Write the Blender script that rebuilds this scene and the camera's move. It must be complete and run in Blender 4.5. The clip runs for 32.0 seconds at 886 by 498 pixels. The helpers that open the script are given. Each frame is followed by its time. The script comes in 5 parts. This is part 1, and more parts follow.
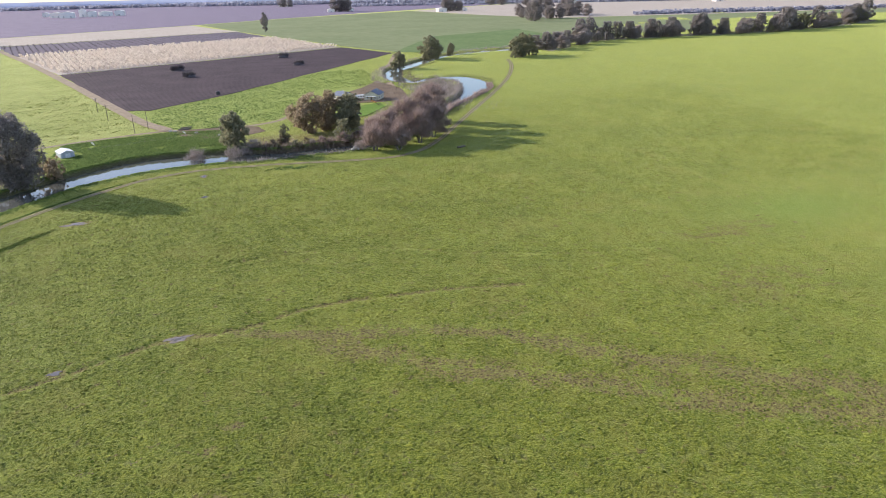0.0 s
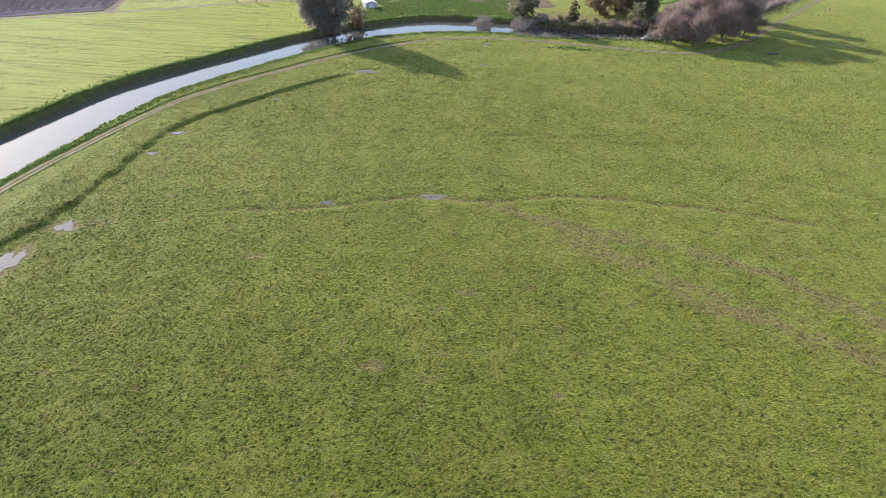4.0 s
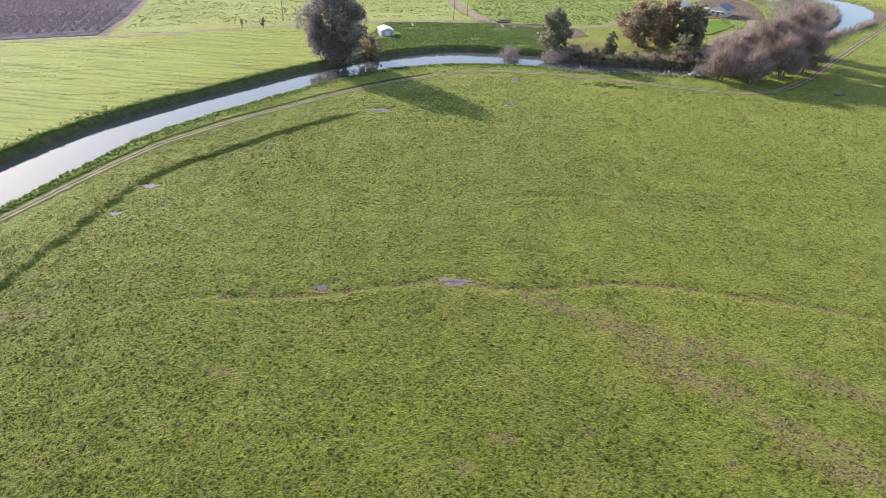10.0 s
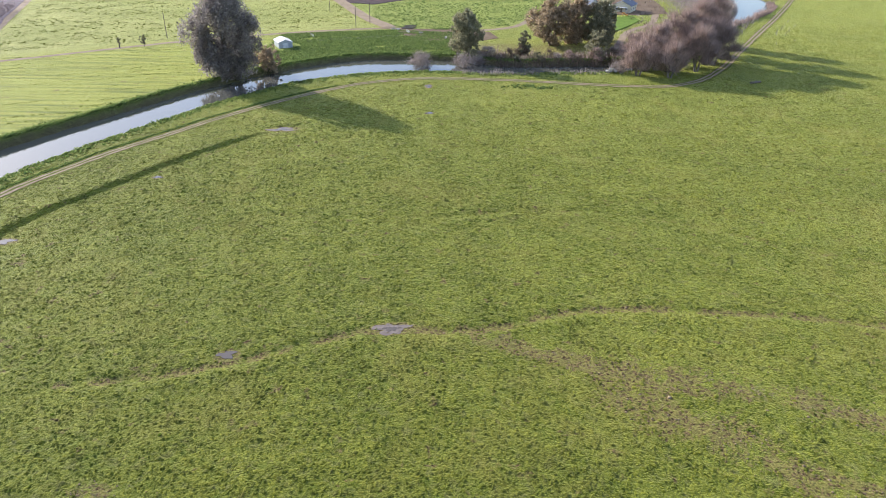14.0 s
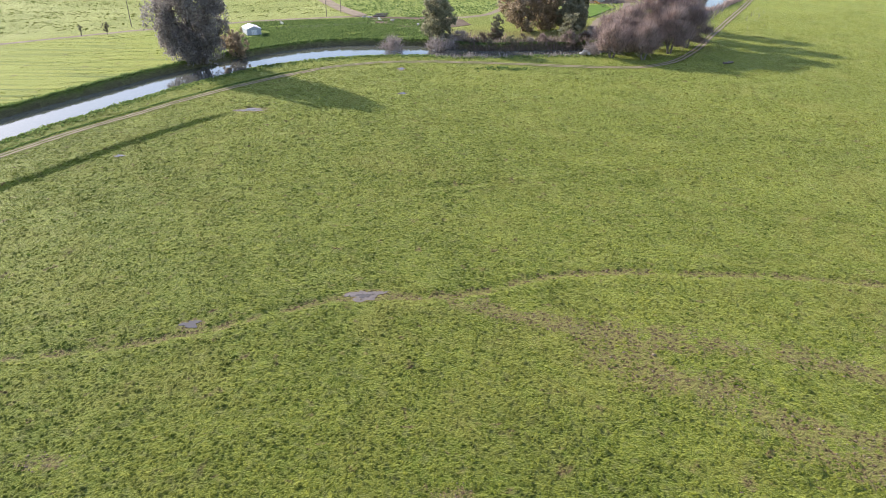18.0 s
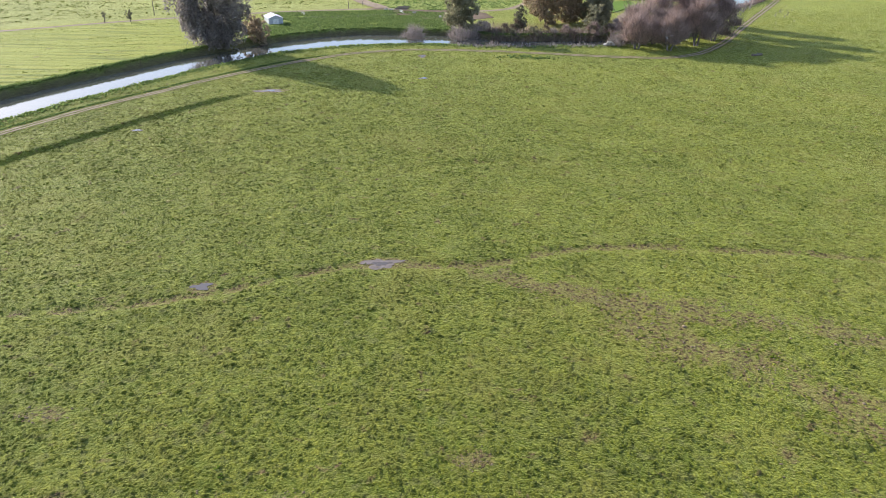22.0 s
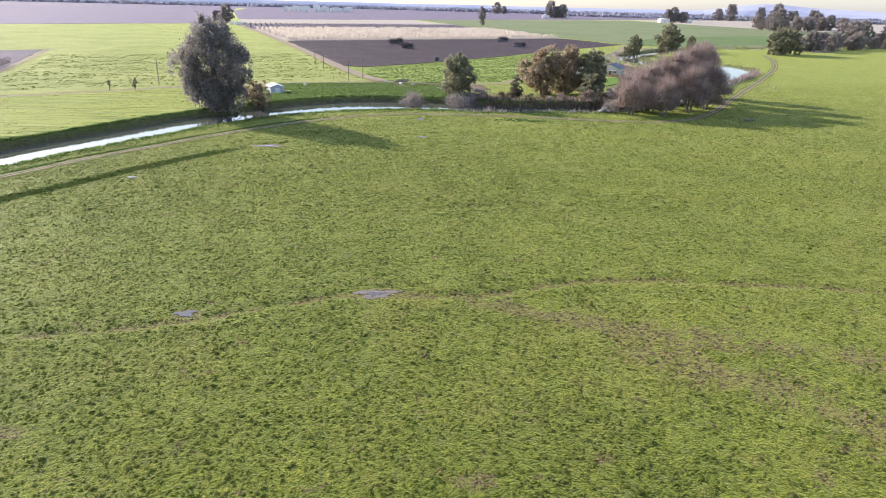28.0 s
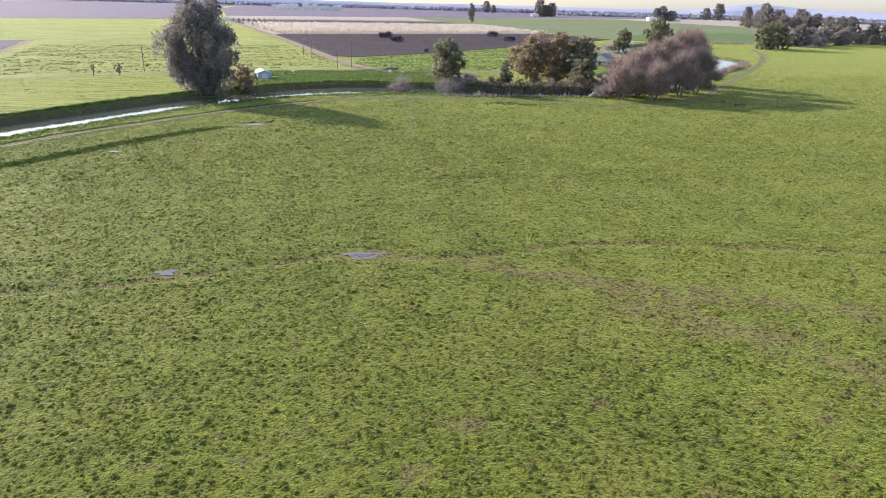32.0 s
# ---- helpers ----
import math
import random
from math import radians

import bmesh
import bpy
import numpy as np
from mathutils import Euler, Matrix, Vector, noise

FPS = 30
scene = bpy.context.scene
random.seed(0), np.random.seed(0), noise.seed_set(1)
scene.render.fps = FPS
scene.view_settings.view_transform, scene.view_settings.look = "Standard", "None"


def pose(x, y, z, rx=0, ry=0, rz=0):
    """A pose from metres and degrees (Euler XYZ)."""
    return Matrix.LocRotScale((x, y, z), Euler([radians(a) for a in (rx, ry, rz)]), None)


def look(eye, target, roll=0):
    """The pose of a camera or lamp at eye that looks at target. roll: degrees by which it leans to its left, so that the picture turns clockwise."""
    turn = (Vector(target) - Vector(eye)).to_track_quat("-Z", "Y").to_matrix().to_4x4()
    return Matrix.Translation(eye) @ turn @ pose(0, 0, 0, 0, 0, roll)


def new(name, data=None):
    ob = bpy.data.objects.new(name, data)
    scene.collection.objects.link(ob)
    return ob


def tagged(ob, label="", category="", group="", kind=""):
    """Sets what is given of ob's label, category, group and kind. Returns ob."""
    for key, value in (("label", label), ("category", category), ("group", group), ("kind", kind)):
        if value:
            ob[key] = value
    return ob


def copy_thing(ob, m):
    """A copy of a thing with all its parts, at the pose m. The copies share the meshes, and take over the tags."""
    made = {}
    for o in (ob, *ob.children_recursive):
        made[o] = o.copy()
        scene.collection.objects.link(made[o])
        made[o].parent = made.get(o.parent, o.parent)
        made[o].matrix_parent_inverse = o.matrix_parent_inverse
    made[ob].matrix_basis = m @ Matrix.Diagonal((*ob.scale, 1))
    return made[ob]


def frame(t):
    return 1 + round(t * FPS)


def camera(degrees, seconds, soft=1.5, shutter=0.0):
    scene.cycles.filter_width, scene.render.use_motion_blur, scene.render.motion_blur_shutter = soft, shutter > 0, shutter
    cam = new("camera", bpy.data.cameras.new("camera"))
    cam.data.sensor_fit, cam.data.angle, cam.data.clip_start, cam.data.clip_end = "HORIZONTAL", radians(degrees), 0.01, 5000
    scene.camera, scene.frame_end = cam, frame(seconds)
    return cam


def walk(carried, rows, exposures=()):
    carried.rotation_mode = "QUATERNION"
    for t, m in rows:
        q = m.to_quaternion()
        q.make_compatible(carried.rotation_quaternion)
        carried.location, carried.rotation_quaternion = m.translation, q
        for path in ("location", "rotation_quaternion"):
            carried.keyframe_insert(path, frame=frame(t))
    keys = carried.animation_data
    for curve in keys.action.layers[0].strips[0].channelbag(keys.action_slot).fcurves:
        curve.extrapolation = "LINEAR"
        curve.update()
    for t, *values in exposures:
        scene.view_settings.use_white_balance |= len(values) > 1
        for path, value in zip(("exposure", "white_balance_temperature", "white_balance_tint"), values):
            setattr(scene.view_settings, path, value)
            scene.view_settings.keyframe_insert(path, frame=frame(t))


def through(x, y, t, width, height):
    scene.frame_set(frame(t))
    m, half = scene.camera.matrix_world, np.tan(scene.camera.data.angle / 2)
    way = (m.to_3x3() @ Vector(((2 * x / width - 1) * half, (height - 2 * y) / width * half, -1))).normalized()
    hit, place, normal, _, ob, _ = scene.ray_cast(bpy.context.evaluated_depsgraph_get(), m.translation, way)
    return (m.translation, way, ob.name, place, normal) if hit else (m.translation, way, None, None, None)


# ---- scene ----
cam = camera(68.4, 32.0, soft=1.0)
PATH = [
    (0, (49.786, -147.707, 77.935), (50.316, -145.928, 77.192), -1.0),
    (0.5, (49.641, -147.132, 76.915), (50.044, -145.34, 76.123), -0.6),
    (1, (50.405, -146.503, 76.416), (50.753, -144.78, 75.462), -0.4),
    (1.5, (49.534, -146.364, 75.867), (49.805, -144.706, 74.782), -0.4),
    (2, (49.622, -144.865, 75.23), (49.731, -143.181, 74.156), 0.2),
    (2.5, (48.913, -143.506, 74.129), (48.831, -141.813, 73.068), 1.0),
    (3, (48.862, -142.942, 74.063), (48.715, -141.248, 73.01), 1.4),
    (3.5, (48.676, -142.28, 74.088), (48.494, -140.586, 73.041), 1.6),
    (5.5, (47.012, -136.672, 74.518), (46.759, -134.97, 73.498), 2.1),
    (6, (47.031, -134.521, 75.165), (46.763, -132.82, 74.148), 2.2),
    (7, (46.107, -128.894, 74.691), (45.834, -127.188, 73.683), 2.1),
    (8, (45.016, -122.102, 73.822), (44.753, -120.392, 72.818), 2.2),
    (9, (43.071, -114.25, 72.172), (42.815, -112.535, 71.175), 2.3),
    (10, (40.857, -105.046, 69.924), (40.603, -103.327, 68.935), 2.2),
    (11, (38.367, -95.98, 68.005), (38.119, -94.255, 67.025), 2.5),
    (12, (36.502, -90.181, 66.795), (36.264, -88.451, 65.82), 2.6),
    (13, (36.649, -86.468, 65.424), (36.421, -84.731, 64.459), 2.2),
    (13.5, (36.599, -85.169, 64.742), (36.512, -83.417, 63.782), 1.3),
    (14, (36.527, -84.841, 63.741), (36.514, -83.085, 62.784), 0.9),
    (14.5, (36.579, -84.778, 63.05), (36.579, -83.023, 62.092), 0.9),
    (16.5, (36.895, -84.442, 58.531), (36.967, -82.685, 57.578), 0.6),
    (17, (37.01, -84.428, 57.937), (37.078, -82.671, 56.983), 0.8),
    (18, (37.002, -84.337, 56.147), (37.059, -82.578, 55.197), 0.9),
    (19, (36.868, -84.178, 54.237), (36.918, -82.416, 53.292), 0.9),
    (20, (36.949, -83.939, 52.229), (36.989, -82.174, 51.289), 0.9),
    (21, (36.721, -83.894, 50.779), (36.738, -82.127, 49.842), 1.2),
    (22, (36.686, -83.788, 49.082), (36.691, -82.019, 48.148), 1.2),
    (22.5, (36.563, -83.805, 48.235), (36.568, -82.036, 47.302), 1.2),
    (23, (36.98, -83.993, 47.267), (36.978, -82.299, 46.203), 1.1),
    (23.5, (37.103, -83.672, 47.133), (37.101, -82.134, 45.855), 1.2),
    (24, (36.883, -83.461, 46.585), (36.888, -82.078, 45.14), 1.5),
    (24.5, (36.81, -83.359, 45.873), (36.816, -81.997, 44.408), 1.6),
    (25, (37.07, -83.101, 45.193), (37.07, -81.738, 43.729), 1.4),
    (25.5, (36.893, -82.757, 44.681), (36.895, -81.271, 43.343), 1.4),
    (26, (36.656, -82.707, 43.642), (36.66, -81.064, 42.501), 1.4),
    (26.5, (36.752, -82.844, 42.723), (36.75, -81.073, 41.794), 1.3),
    (28.5, (36.689, -83.489, 39.272), (36.71, -81.616, 38.573), 1.4),
    (29, (36.722, -83.183, 38.573), (36.755, -81.31, 37.871), 1.4),
    (29.5, (36.795, -83.156, 37.753), (36.831, -81.284, 37.05), 1.5),
    (30, (36.81, -83.222, 36.905), (36.846, -81.349, 36.202), 1.5),
    (30.5, (36.82, -83.172, 36.079), (36.855, -81.299, 35.377), 1.5),
    (31, (36.639, -83.14, 35.102), (36.677, -81.266, 34.403), 1.6),
    (31.5, (36.74, -83.072, 34.462), (36.779, -81.199, 33.762), 1.6),
    (32, (36.827, -83.11, 33.788), (36.867, -81.238, 33.086), 1.6),
]
walk(cam, [(t, look(eye, target, roll)) for t, eye, target, roll in PATH],
     [(t, e, 6350, 13) for t, e in ((0, 0.85), (1.2, 0.86), (2.2, 0.97), (6, 1.0), (19, 1.1), (22.5, 1.0), (24, 1.1), (26, 1.43), (28.5, 1.0), (32, 0.91))])

# ---- world, sun ----
SUN_DIR = Vector((-0.735, 0.585, 0.36)).normalized()
world = bpy.data.worlds.new("sky")
scene.world = world
world.use_nodes = True
wn = world.node_tree
sky = wn.nodes.new("ShaderNodeTexSky")
sky.sky_type = "NISHITA"
sky.sun_disc = False
sky.sun_elevation = math.asin(SUN_DIR.z)
sky.sun_rotation = math.atan2(SUN_DIR.x, SUN_DIR.y) % (2 * math.pi)
sky.air_density, sky.dust_density, sky.ozone_density = 1.0, 1.1, 3.0
haze = wn.nodes.new("ShaderNodeMix")
haze.data_type = "RGBA"
haze.inputs[0].default_value = 0.2
haze.inputs[7].default_value = (3.7, 3.6, 4.4, 1)
wn.links.new(sky.outputs[0], haze.inputs[6])
wn.links.new(haze.outputs[2], wn.nodes["Background"].inputs[0])
wn.nodes["Background"].inputs[1].default_value = 0.15
sun = new("sun", bpy.data.lights.new("sun", "SUN"))
sun.data.energy, sun.data.angle, sun.data.color = 4.0, radians(0.6), (1.0, 0.93, 0.82)
sun.matrix_world = look(SUN_DIR * 50, (0, 0, 0))
sun.location = (-300, 250, 200)


# ---- materials ----
def mat_nodes(name):
    m = bpy.data.materials.new(name)
    m.use_nodes = True
    return m, m.node_tree.nodes, m.node_tree.links, m.node_tree.nodes["Principled BSDF"]


def ramp_of(nodes, links, fac, stops):
    r = nodes.new("ShaderNodeValToRGB")
    el = r.color_ramp.elements
    while len(el) < len(stops):
        el.new(0.5)
    for e, (p, c) in zip(el, stops):
        e.position, e.color = p, (*c, 1)
    links.new(fac, r.inputs[0])
    return r.outputs[0]


def noise_of(nodes, links, scale, detail=4, rough=0.55, vec=None, distort=0.0):
    n = nodes.new("ShaderNodeTexNoise")
    n.inputs["Scale"].default_value = scale
    n.inputs["Detail"].default_value = detail
    n.inputs["Roughness"].default_value = rough
    n.inputs["Distortion"].default_value = distort
    if vec is not None:
        links.new(vec, n.inputs["Vector"])
    return n.outputs[0]


def mix_of(nodes, links, fac, a, b, blend="MIX"):
    m = nodes.new("ShaderNodeMix")
    m.data_type, m.blend_type = "RGBA", blend
    for sock, v in ((m.inputs[0], fac), (m.inputs[6], a), (m.inputs[7], b)):
        if isinstance(v, (int, float)):
            sock.default_value = v
        elif isinstance(v, tuple):
            sock.default_value = (*v, 1)
        else:
            links.new(v, sock)
    return m.outputs[2]


def math_of(nodes, links, op, a, b=0.0, clamp=False):
    m = nodes.new("ShaderNodeMath")
    m.operation, m.use_clamp = op, clamp
    for sock, v in zip(m.inputs, (a, b)):
        if isinstance(v, (int, float)):
            sock.default_value = v
        else:
            links.new(v, sock)
    return m.outputs[0]


def position_of(nodes, links, scale=(1, 1, 1), turn=0.0):
    g = nodes.new("ShaderNodeNewGeometry")
    mp = nodes.new("ShaderNodeMapping")
    mp.inputs["Scale"].default_value = scale
    mp.inputs["Rotation"].default_value = (0, 0, turn)
    links.new(g.outputs["Position"], mp.inputs[0])
    return mp.outputs[0]


def bump_into(nodes, links, bsdf, height, strength, dist):
    b = nodes.new("ShaderNodeBump")
    b.inputs["Strength"].default_value, b.inputs["Distance"].default_value = strength, dist
    links.new(height, b.inputs["Height"])
    links.new(b.outputs[0], bsdf.inputs["Normal"])


def plain(name, dark, light, scale=2.0, rough=0.8, metal=0.0, bump=0.02, big=0.15):
    """A surface whose colour wanders between two tones at two scales, with fine relief."""
    m, n, l, b = mat_nodes(name)
    p = position_of(n, l)
    fine, wide = noise_of(n, l, scale, 6, 0.65, p), noise_of(n, l, scale * big, 3, 0.5, p)
    f = math_of(n, l, "ADD", math_of(n, l, "MULTIPLY", fine, 0.6), math_of(n, l, "MULTIPLY", wide, 0.4))
    l.new(ramp_of(n, l, f, [(0.35, dark), (0.65, light)]), b.inputs["Base Color"])
    b.inputs["Roughness"].default_value, b.inputs["Metallic"].default_value = rough, metal
    if rough > 0.85:
        b.inputs["Specular IOR Level"].default_value = 0.12
    if bump:
        bump_into(n, l, b, fine, 0.6, bump)
    return m


def foliage(name, dark, light, through=0.25):
    """Leaves or twigs: tone by piece, some light passing through."""
    m, n, l, b = mat_nodes(name)
    g = n.new("ShaderNodeNewGeometry")
    wide = noise_of(n, l, 0.35, 3, 0.5, position_of(n, l))
    f = math_of(n, l, "ADD", math_of(n, l, "MULTIPLY", g.outputs["Random Per Island"], 0.55), math_of(n, l, "MULTIPLY", wide, 0.5))
    col = ramp_of(n, l, f, [(0.2, dark), (0.85, light)])
    l.new(col, b.inputs["Base Color"])
    b.inputs["Roughness"].default_value = 0.7
    b.inputs["Specular IOR Level"].default_value = 0.25
    tr = n.new("ShaderNodeBsdfTranslucent")
    l.new(col, tr.inputs[0])
    mx = n.new("ShaderNodeMixShader")
    mx.inputs[0].default_value = through
    l.new(b.outputs[0], mx.inputs[1])
    l.new(tr.outputs[0], mx.inputs[2])
    l.new(mx.outputs[0], n["Material Output"].inputs[0])
    return m


def attr_of(nodes, name):
    a = nodes.new("ShaderNodeAttribute")
    a.attribute_name = name
    return a.outputs["Fac"]


GRASS_DARK, GRASS_MID, GRASS_LIGHT = (0.046, 0.066, 0.008), (0.098, 0.120, 0.012), (0.180, 0.188, 0.024)


def ground_material(name="pasture", through=0.0):
    m, n, l, b = mat_nodes(name)
    p = position_of(n, l)
    tuft = noise_of(n, l, 3.2, 4, 0.6, p)
    fine = noise_of(n, l, 9.0, 3, 0.6, p)
    clump = noise_of(n, l, 0.75, 4, 0.6, p, 0.4)
    mid = noise_of(n, l, 0.16, 4, 0.6, p, 0.6)
    wide = noise_of(n, l, 0.022, 4, 0.55, p, 0.8)
    f = math_of(n, l, "ADD", math_of(n, l, "MULTIPLY", tuft, 0.40), math_of(n, l, "MULTIPLY", mid, 0.22))
    f = math_of(n, l, "ADD", f, math_of(n, l, "MULTIPLY", clump, 0.20))
    f = math_of(n, l, "ADD", f, math_of(n, l, "MULTIPLY", wide, 0.28))
    grass = ramp_of(n, l, f, [(0.40, GRASS_DARK), (0.53, GRASS_MID), (0.70, GRASS_LIGHT)])
    # each clump has its own tone
    for sc, amount in ((1.1, 0.3), (3.4, 0.5)):
        cell = n.new("ShaderNodeTexVoronoi")
        cell.inputs["Scale"].default_value = sc
        l.new(p, cell.inputs["Vector"])
        own = n.new("ShaderNodeSeparateColor")
        l.new(cell.outputs["Color"], own.inputs[0])
        tone = ramp_of(n, l, own.outputs[0], [(0.0, (0.55, 0.62, 0.55)), (0.5, (1.0, 1.0, 1.0)), (1.0, (1.5, 1.4, 1.35))])
        grass = mix_of(n, l, amount, grass, tone, "MULTIPLY")
    # blade-fine light and dark
    grain = ramp_of(n, l, noise_of(n, l, 6.0, 3, 0.65, p), [(0.34, (0.62, 0.64, 0.62)), (0.5, (1.0, 1.0, 1.0)), (0.68, (1.32, 1.28, 1.2))])
    grass = mix_of(n, l, 0.85, grass, grain, "MULTIPLY")
    step = ramp_of(n, l, noise_of(n, l, 1.5, 3, 0.6, p, 0.3), [(0.36, (0.66, 0.70, 0.62)), (0.5, (1.0, 1.0, 1.0)), (0.64, (1.34, 1.28, 1.15))])
    grass = mix_of(n, l, 0.8, grass, step, "MULTIPLY")
    # yellower and grey, thin-grown spots a pace or two across
    grey = ramp_of(n, l, noise_of(n, l, 0.55, 5, 0.65, p, 0.5), [(0.52, (0, 0, 0)), (0.66, (1, 1, 1))])
    grass = mix_of(n, l, math_of(n, l, "MULTIPLY", grey, 0.55), grass, (0.125, 0.118, 0.05))
    green = ramp_of(n, l, noise_of(n, l, 0.42, 4, 0.6, position_of(n, l, (1, 1, 1), 0.7), 0.6), [(0.54, (0, 0, 0)), (0.68, (1, 1, 1))])
    grass = mix_of(n, l, math_of(n, l, "MULTIPLY", green, 0.6), grass, (0.088, 0.128, 0.012))
    # worn, dry tint in wide patches
    dry = ramp_of(n, l, noise_of(n, l, 0.05, 5, 0.65, p, 1.0), [(0.50, (0, 0, 0)), (0.68, (1, 1, 1))])
    grass = mix_of(n, l, math_of(n, l, "MULTIPLY", dry, 0.6), grass, (0.165, 0.150, 0.03))
    # mown hay meadow over the river: brighter, long swaths
    sw = noise_of(n, l, 1.0, 4, 0.6, position_of(n, l, (0.02, 0.42, 0.3), radians(-13)), 0.3)
    hay = ramp_of(n, l, math_of(n, l, "ADD", math_of(n, l, "MULTIPLY", sw, 0.75), math_of(n, l, "MULTIPLY", tuft, 0.25)),
                  [(0.38, (0.055, 0.082, 0.014)), (0.47, (0.19, 0.215, 0.028)), (0.62, (0.28, 0.28, 0.045))])
    col = mix_of(n, l, attr_of(n, "hay"), grass, hay)
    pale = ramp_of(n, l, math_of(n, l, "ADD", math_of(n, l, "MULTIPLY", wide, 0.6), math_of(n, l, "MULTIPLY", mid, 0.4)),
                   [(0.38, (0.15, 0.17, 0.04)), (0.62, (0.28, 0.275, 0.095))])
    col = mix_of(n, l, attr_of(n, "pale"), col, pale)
    lush = ramp_of(n, l, tuft, [(0.35, (0.055, 0.095, 0.013)), (0.65, (0.13, 0.185, 0.022))])
    col = mix_of(n, l, attr_of(n, "lush"), col, lush)
    # trodden mud, broken up by the hoof marks
    blotch = noise_of(n, l, 0.9, 6, 0.7, p, 0.4)
    mudf = math_of(n, l, "SUBTRACT", math_of(n, l, "ADD", math_of(n, l, "MULTIPLY", attr_of(n, "mud"), 0.95), math_of(n, l, "MULTIPLY", blotch, 1.5)), 1.15)
    spots = ramp_of(n, l, noise_of(n, l, 0.33, 5, 0.6, p, 0.5), [(0.62, (0, 0, 0)), (0.70, (1.0, 1.0, 1.0))])
    mudf = math_of(n, l, "MAXIMUM", mudf, math_of(n, l, "MULTIPLY", spots, math_of(n, l, "MULTIPLY", blotch, 0.62)))
    mudf = ramp_of(n, l, mudf, [(0.0, (0, 0, 0)), (0.22, (1, 1, 1))])
    pock = n.new("ShaderNodeTexVoronoi")
    pock.inputs["Scale"].default_value = 1.5
    l.new(p, pock.inputs["Vector"])
    hoof = ramp_of(n, l, math_of(n, l, "ADD", pock.outputs["Distance"], math_of(n, l, "MULTIPLY", math_of(n, l, "SUBTRACT", fine, 0.5), 0.7)), [(0.30, (1, 1, 1)), (0.56, (0.2, 0.2, 0.2))])
    worn = math_of(n, l, "MULTIPLY", mudf, 0.55)
    col = mix_of(n, l, worn, col, (0.20, 0.15, 0.06))
    mudf = math_of(n, l, "MULTIPLY", mudf, hoof)
    mud = ramp_of(n, l, tuft, [(0.42, (0.045, 0.03, 0.016)), (0.60, (0.24, 0.165, 0.088))])
    col = mix_of(n, l, math_of(n, l, "MULTIPLY", mudf, 0.9), col, mud)
    # bare bank earth, its colour darkened further to paint in the far bank's shade
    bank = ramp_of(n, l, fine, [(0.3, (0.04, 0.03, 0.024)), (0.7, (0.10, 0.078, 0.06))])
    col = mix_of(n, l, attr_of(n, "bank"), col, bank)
    l.new(col, b.inputs["Base Color"])
    b.inputs["Roughness"].default_value = 0.75
    b.inputs["Specular IOR Level"].default_value = 0.08
    b.inputs["Specular Tint"].default_value = (0.85, 1.0, 0.25, 1)
    lump = n.new("ShaderNodeTexVoronoi")
    lump.feature = "SMOOTH_F1"
    lump.inputs["Scale"].default_value = 3.6
    lump.inputs["Smoothness"].default_value = 0.5
    warp = n.new("ShaderNodeVectorMath")
    warp.operation = "ADD"
    nz = n.new("ShaderNodeTexNoise")
    nz.inputs["Scale"].default_value = 1.3
    l.new(p, nz.inputs["Vector"])
    l.new(p, warp.inputs[0])
    l.new(nz.outputs["Color"], warp.inputs[1])
    l.new(warp.outputs[0], lump.inputs["Vector"])
    h = math_of(n, l, "ADD", math_of(n, l, "MULTIPLY", tuft, 1.0), math_of(n, l, "MULTIPLY", fine, 0.55))
    h = math_of(n, l, "SUBTRACT", h, math_of(n, l, "MULTIPLY", lump.outputs["Distance"], 0.5))
    h = math_of(n, l, "ADD", h, math_of(n, l, "MULTIPLY", clump, 1.6))
    l.new(math_of(n, l, "MULTIPLY", math_of(n, l, "SUBTRACT", 1.0, mudf), 0.45), b.inputs["Sheen Weight"])
    b.inputs["Sheen Roughness"].default_value = 0.5
    b.inputs["Sheen Tint"].default_value = (0.78, 0.84, 0.26, 1)
    bump_into(n, l, b, h, 1.0, 0.3)
    if through:
        tr, mx = n.new("ShaderNodeBsdfTranslucent"), n.new("ShaderNodeMixShader")
        g = n.new("ShaderNodeNewGeometry")
        tone = n.new("ShaderNodeHueSaturation")
        l.new(math_of(n, l, "ADD", math_of(n, l, "MULTIPLY", g.outputs["Random Per Island"], 0.3), 0.93), tone.inputs["Value"])
        l.new(col, tone.inputs["Color"])
        l.new(tone.outputs[0], b.inputs["Base Color"])
        l.new(tone.outputs[0], tr.inputs[0])
        mx.inputs[0].default_value = through
        l.new(b.outputs[0], mx.inputs[1])
        l.new(tr.outputs[0], mx.inputs[2])
        l.new(mx.outputs[0], n["Material Output"].inputs[0])
    return m


def water_material(name, tone, rough=0.03):
    m, n, l, b = mat_nodes(name)
    b.inputs["Base Color"].default_value = (*tone, 1)
    b.inputs["Roughness"].default_value = rough
    b.inputs["IOR"].default_value = 1.33
    b.inputs["Specular IOR Level"].default_value = 0.8
    b.inputs["Specular Tint"].default_value = (0.86, 0.88, 1.0, 1)
    bump_into(n, l, b, noise_of(n, l, 0.9, 4, 0.6, position_of(n, l)), 0.25, 0.03)
    return m


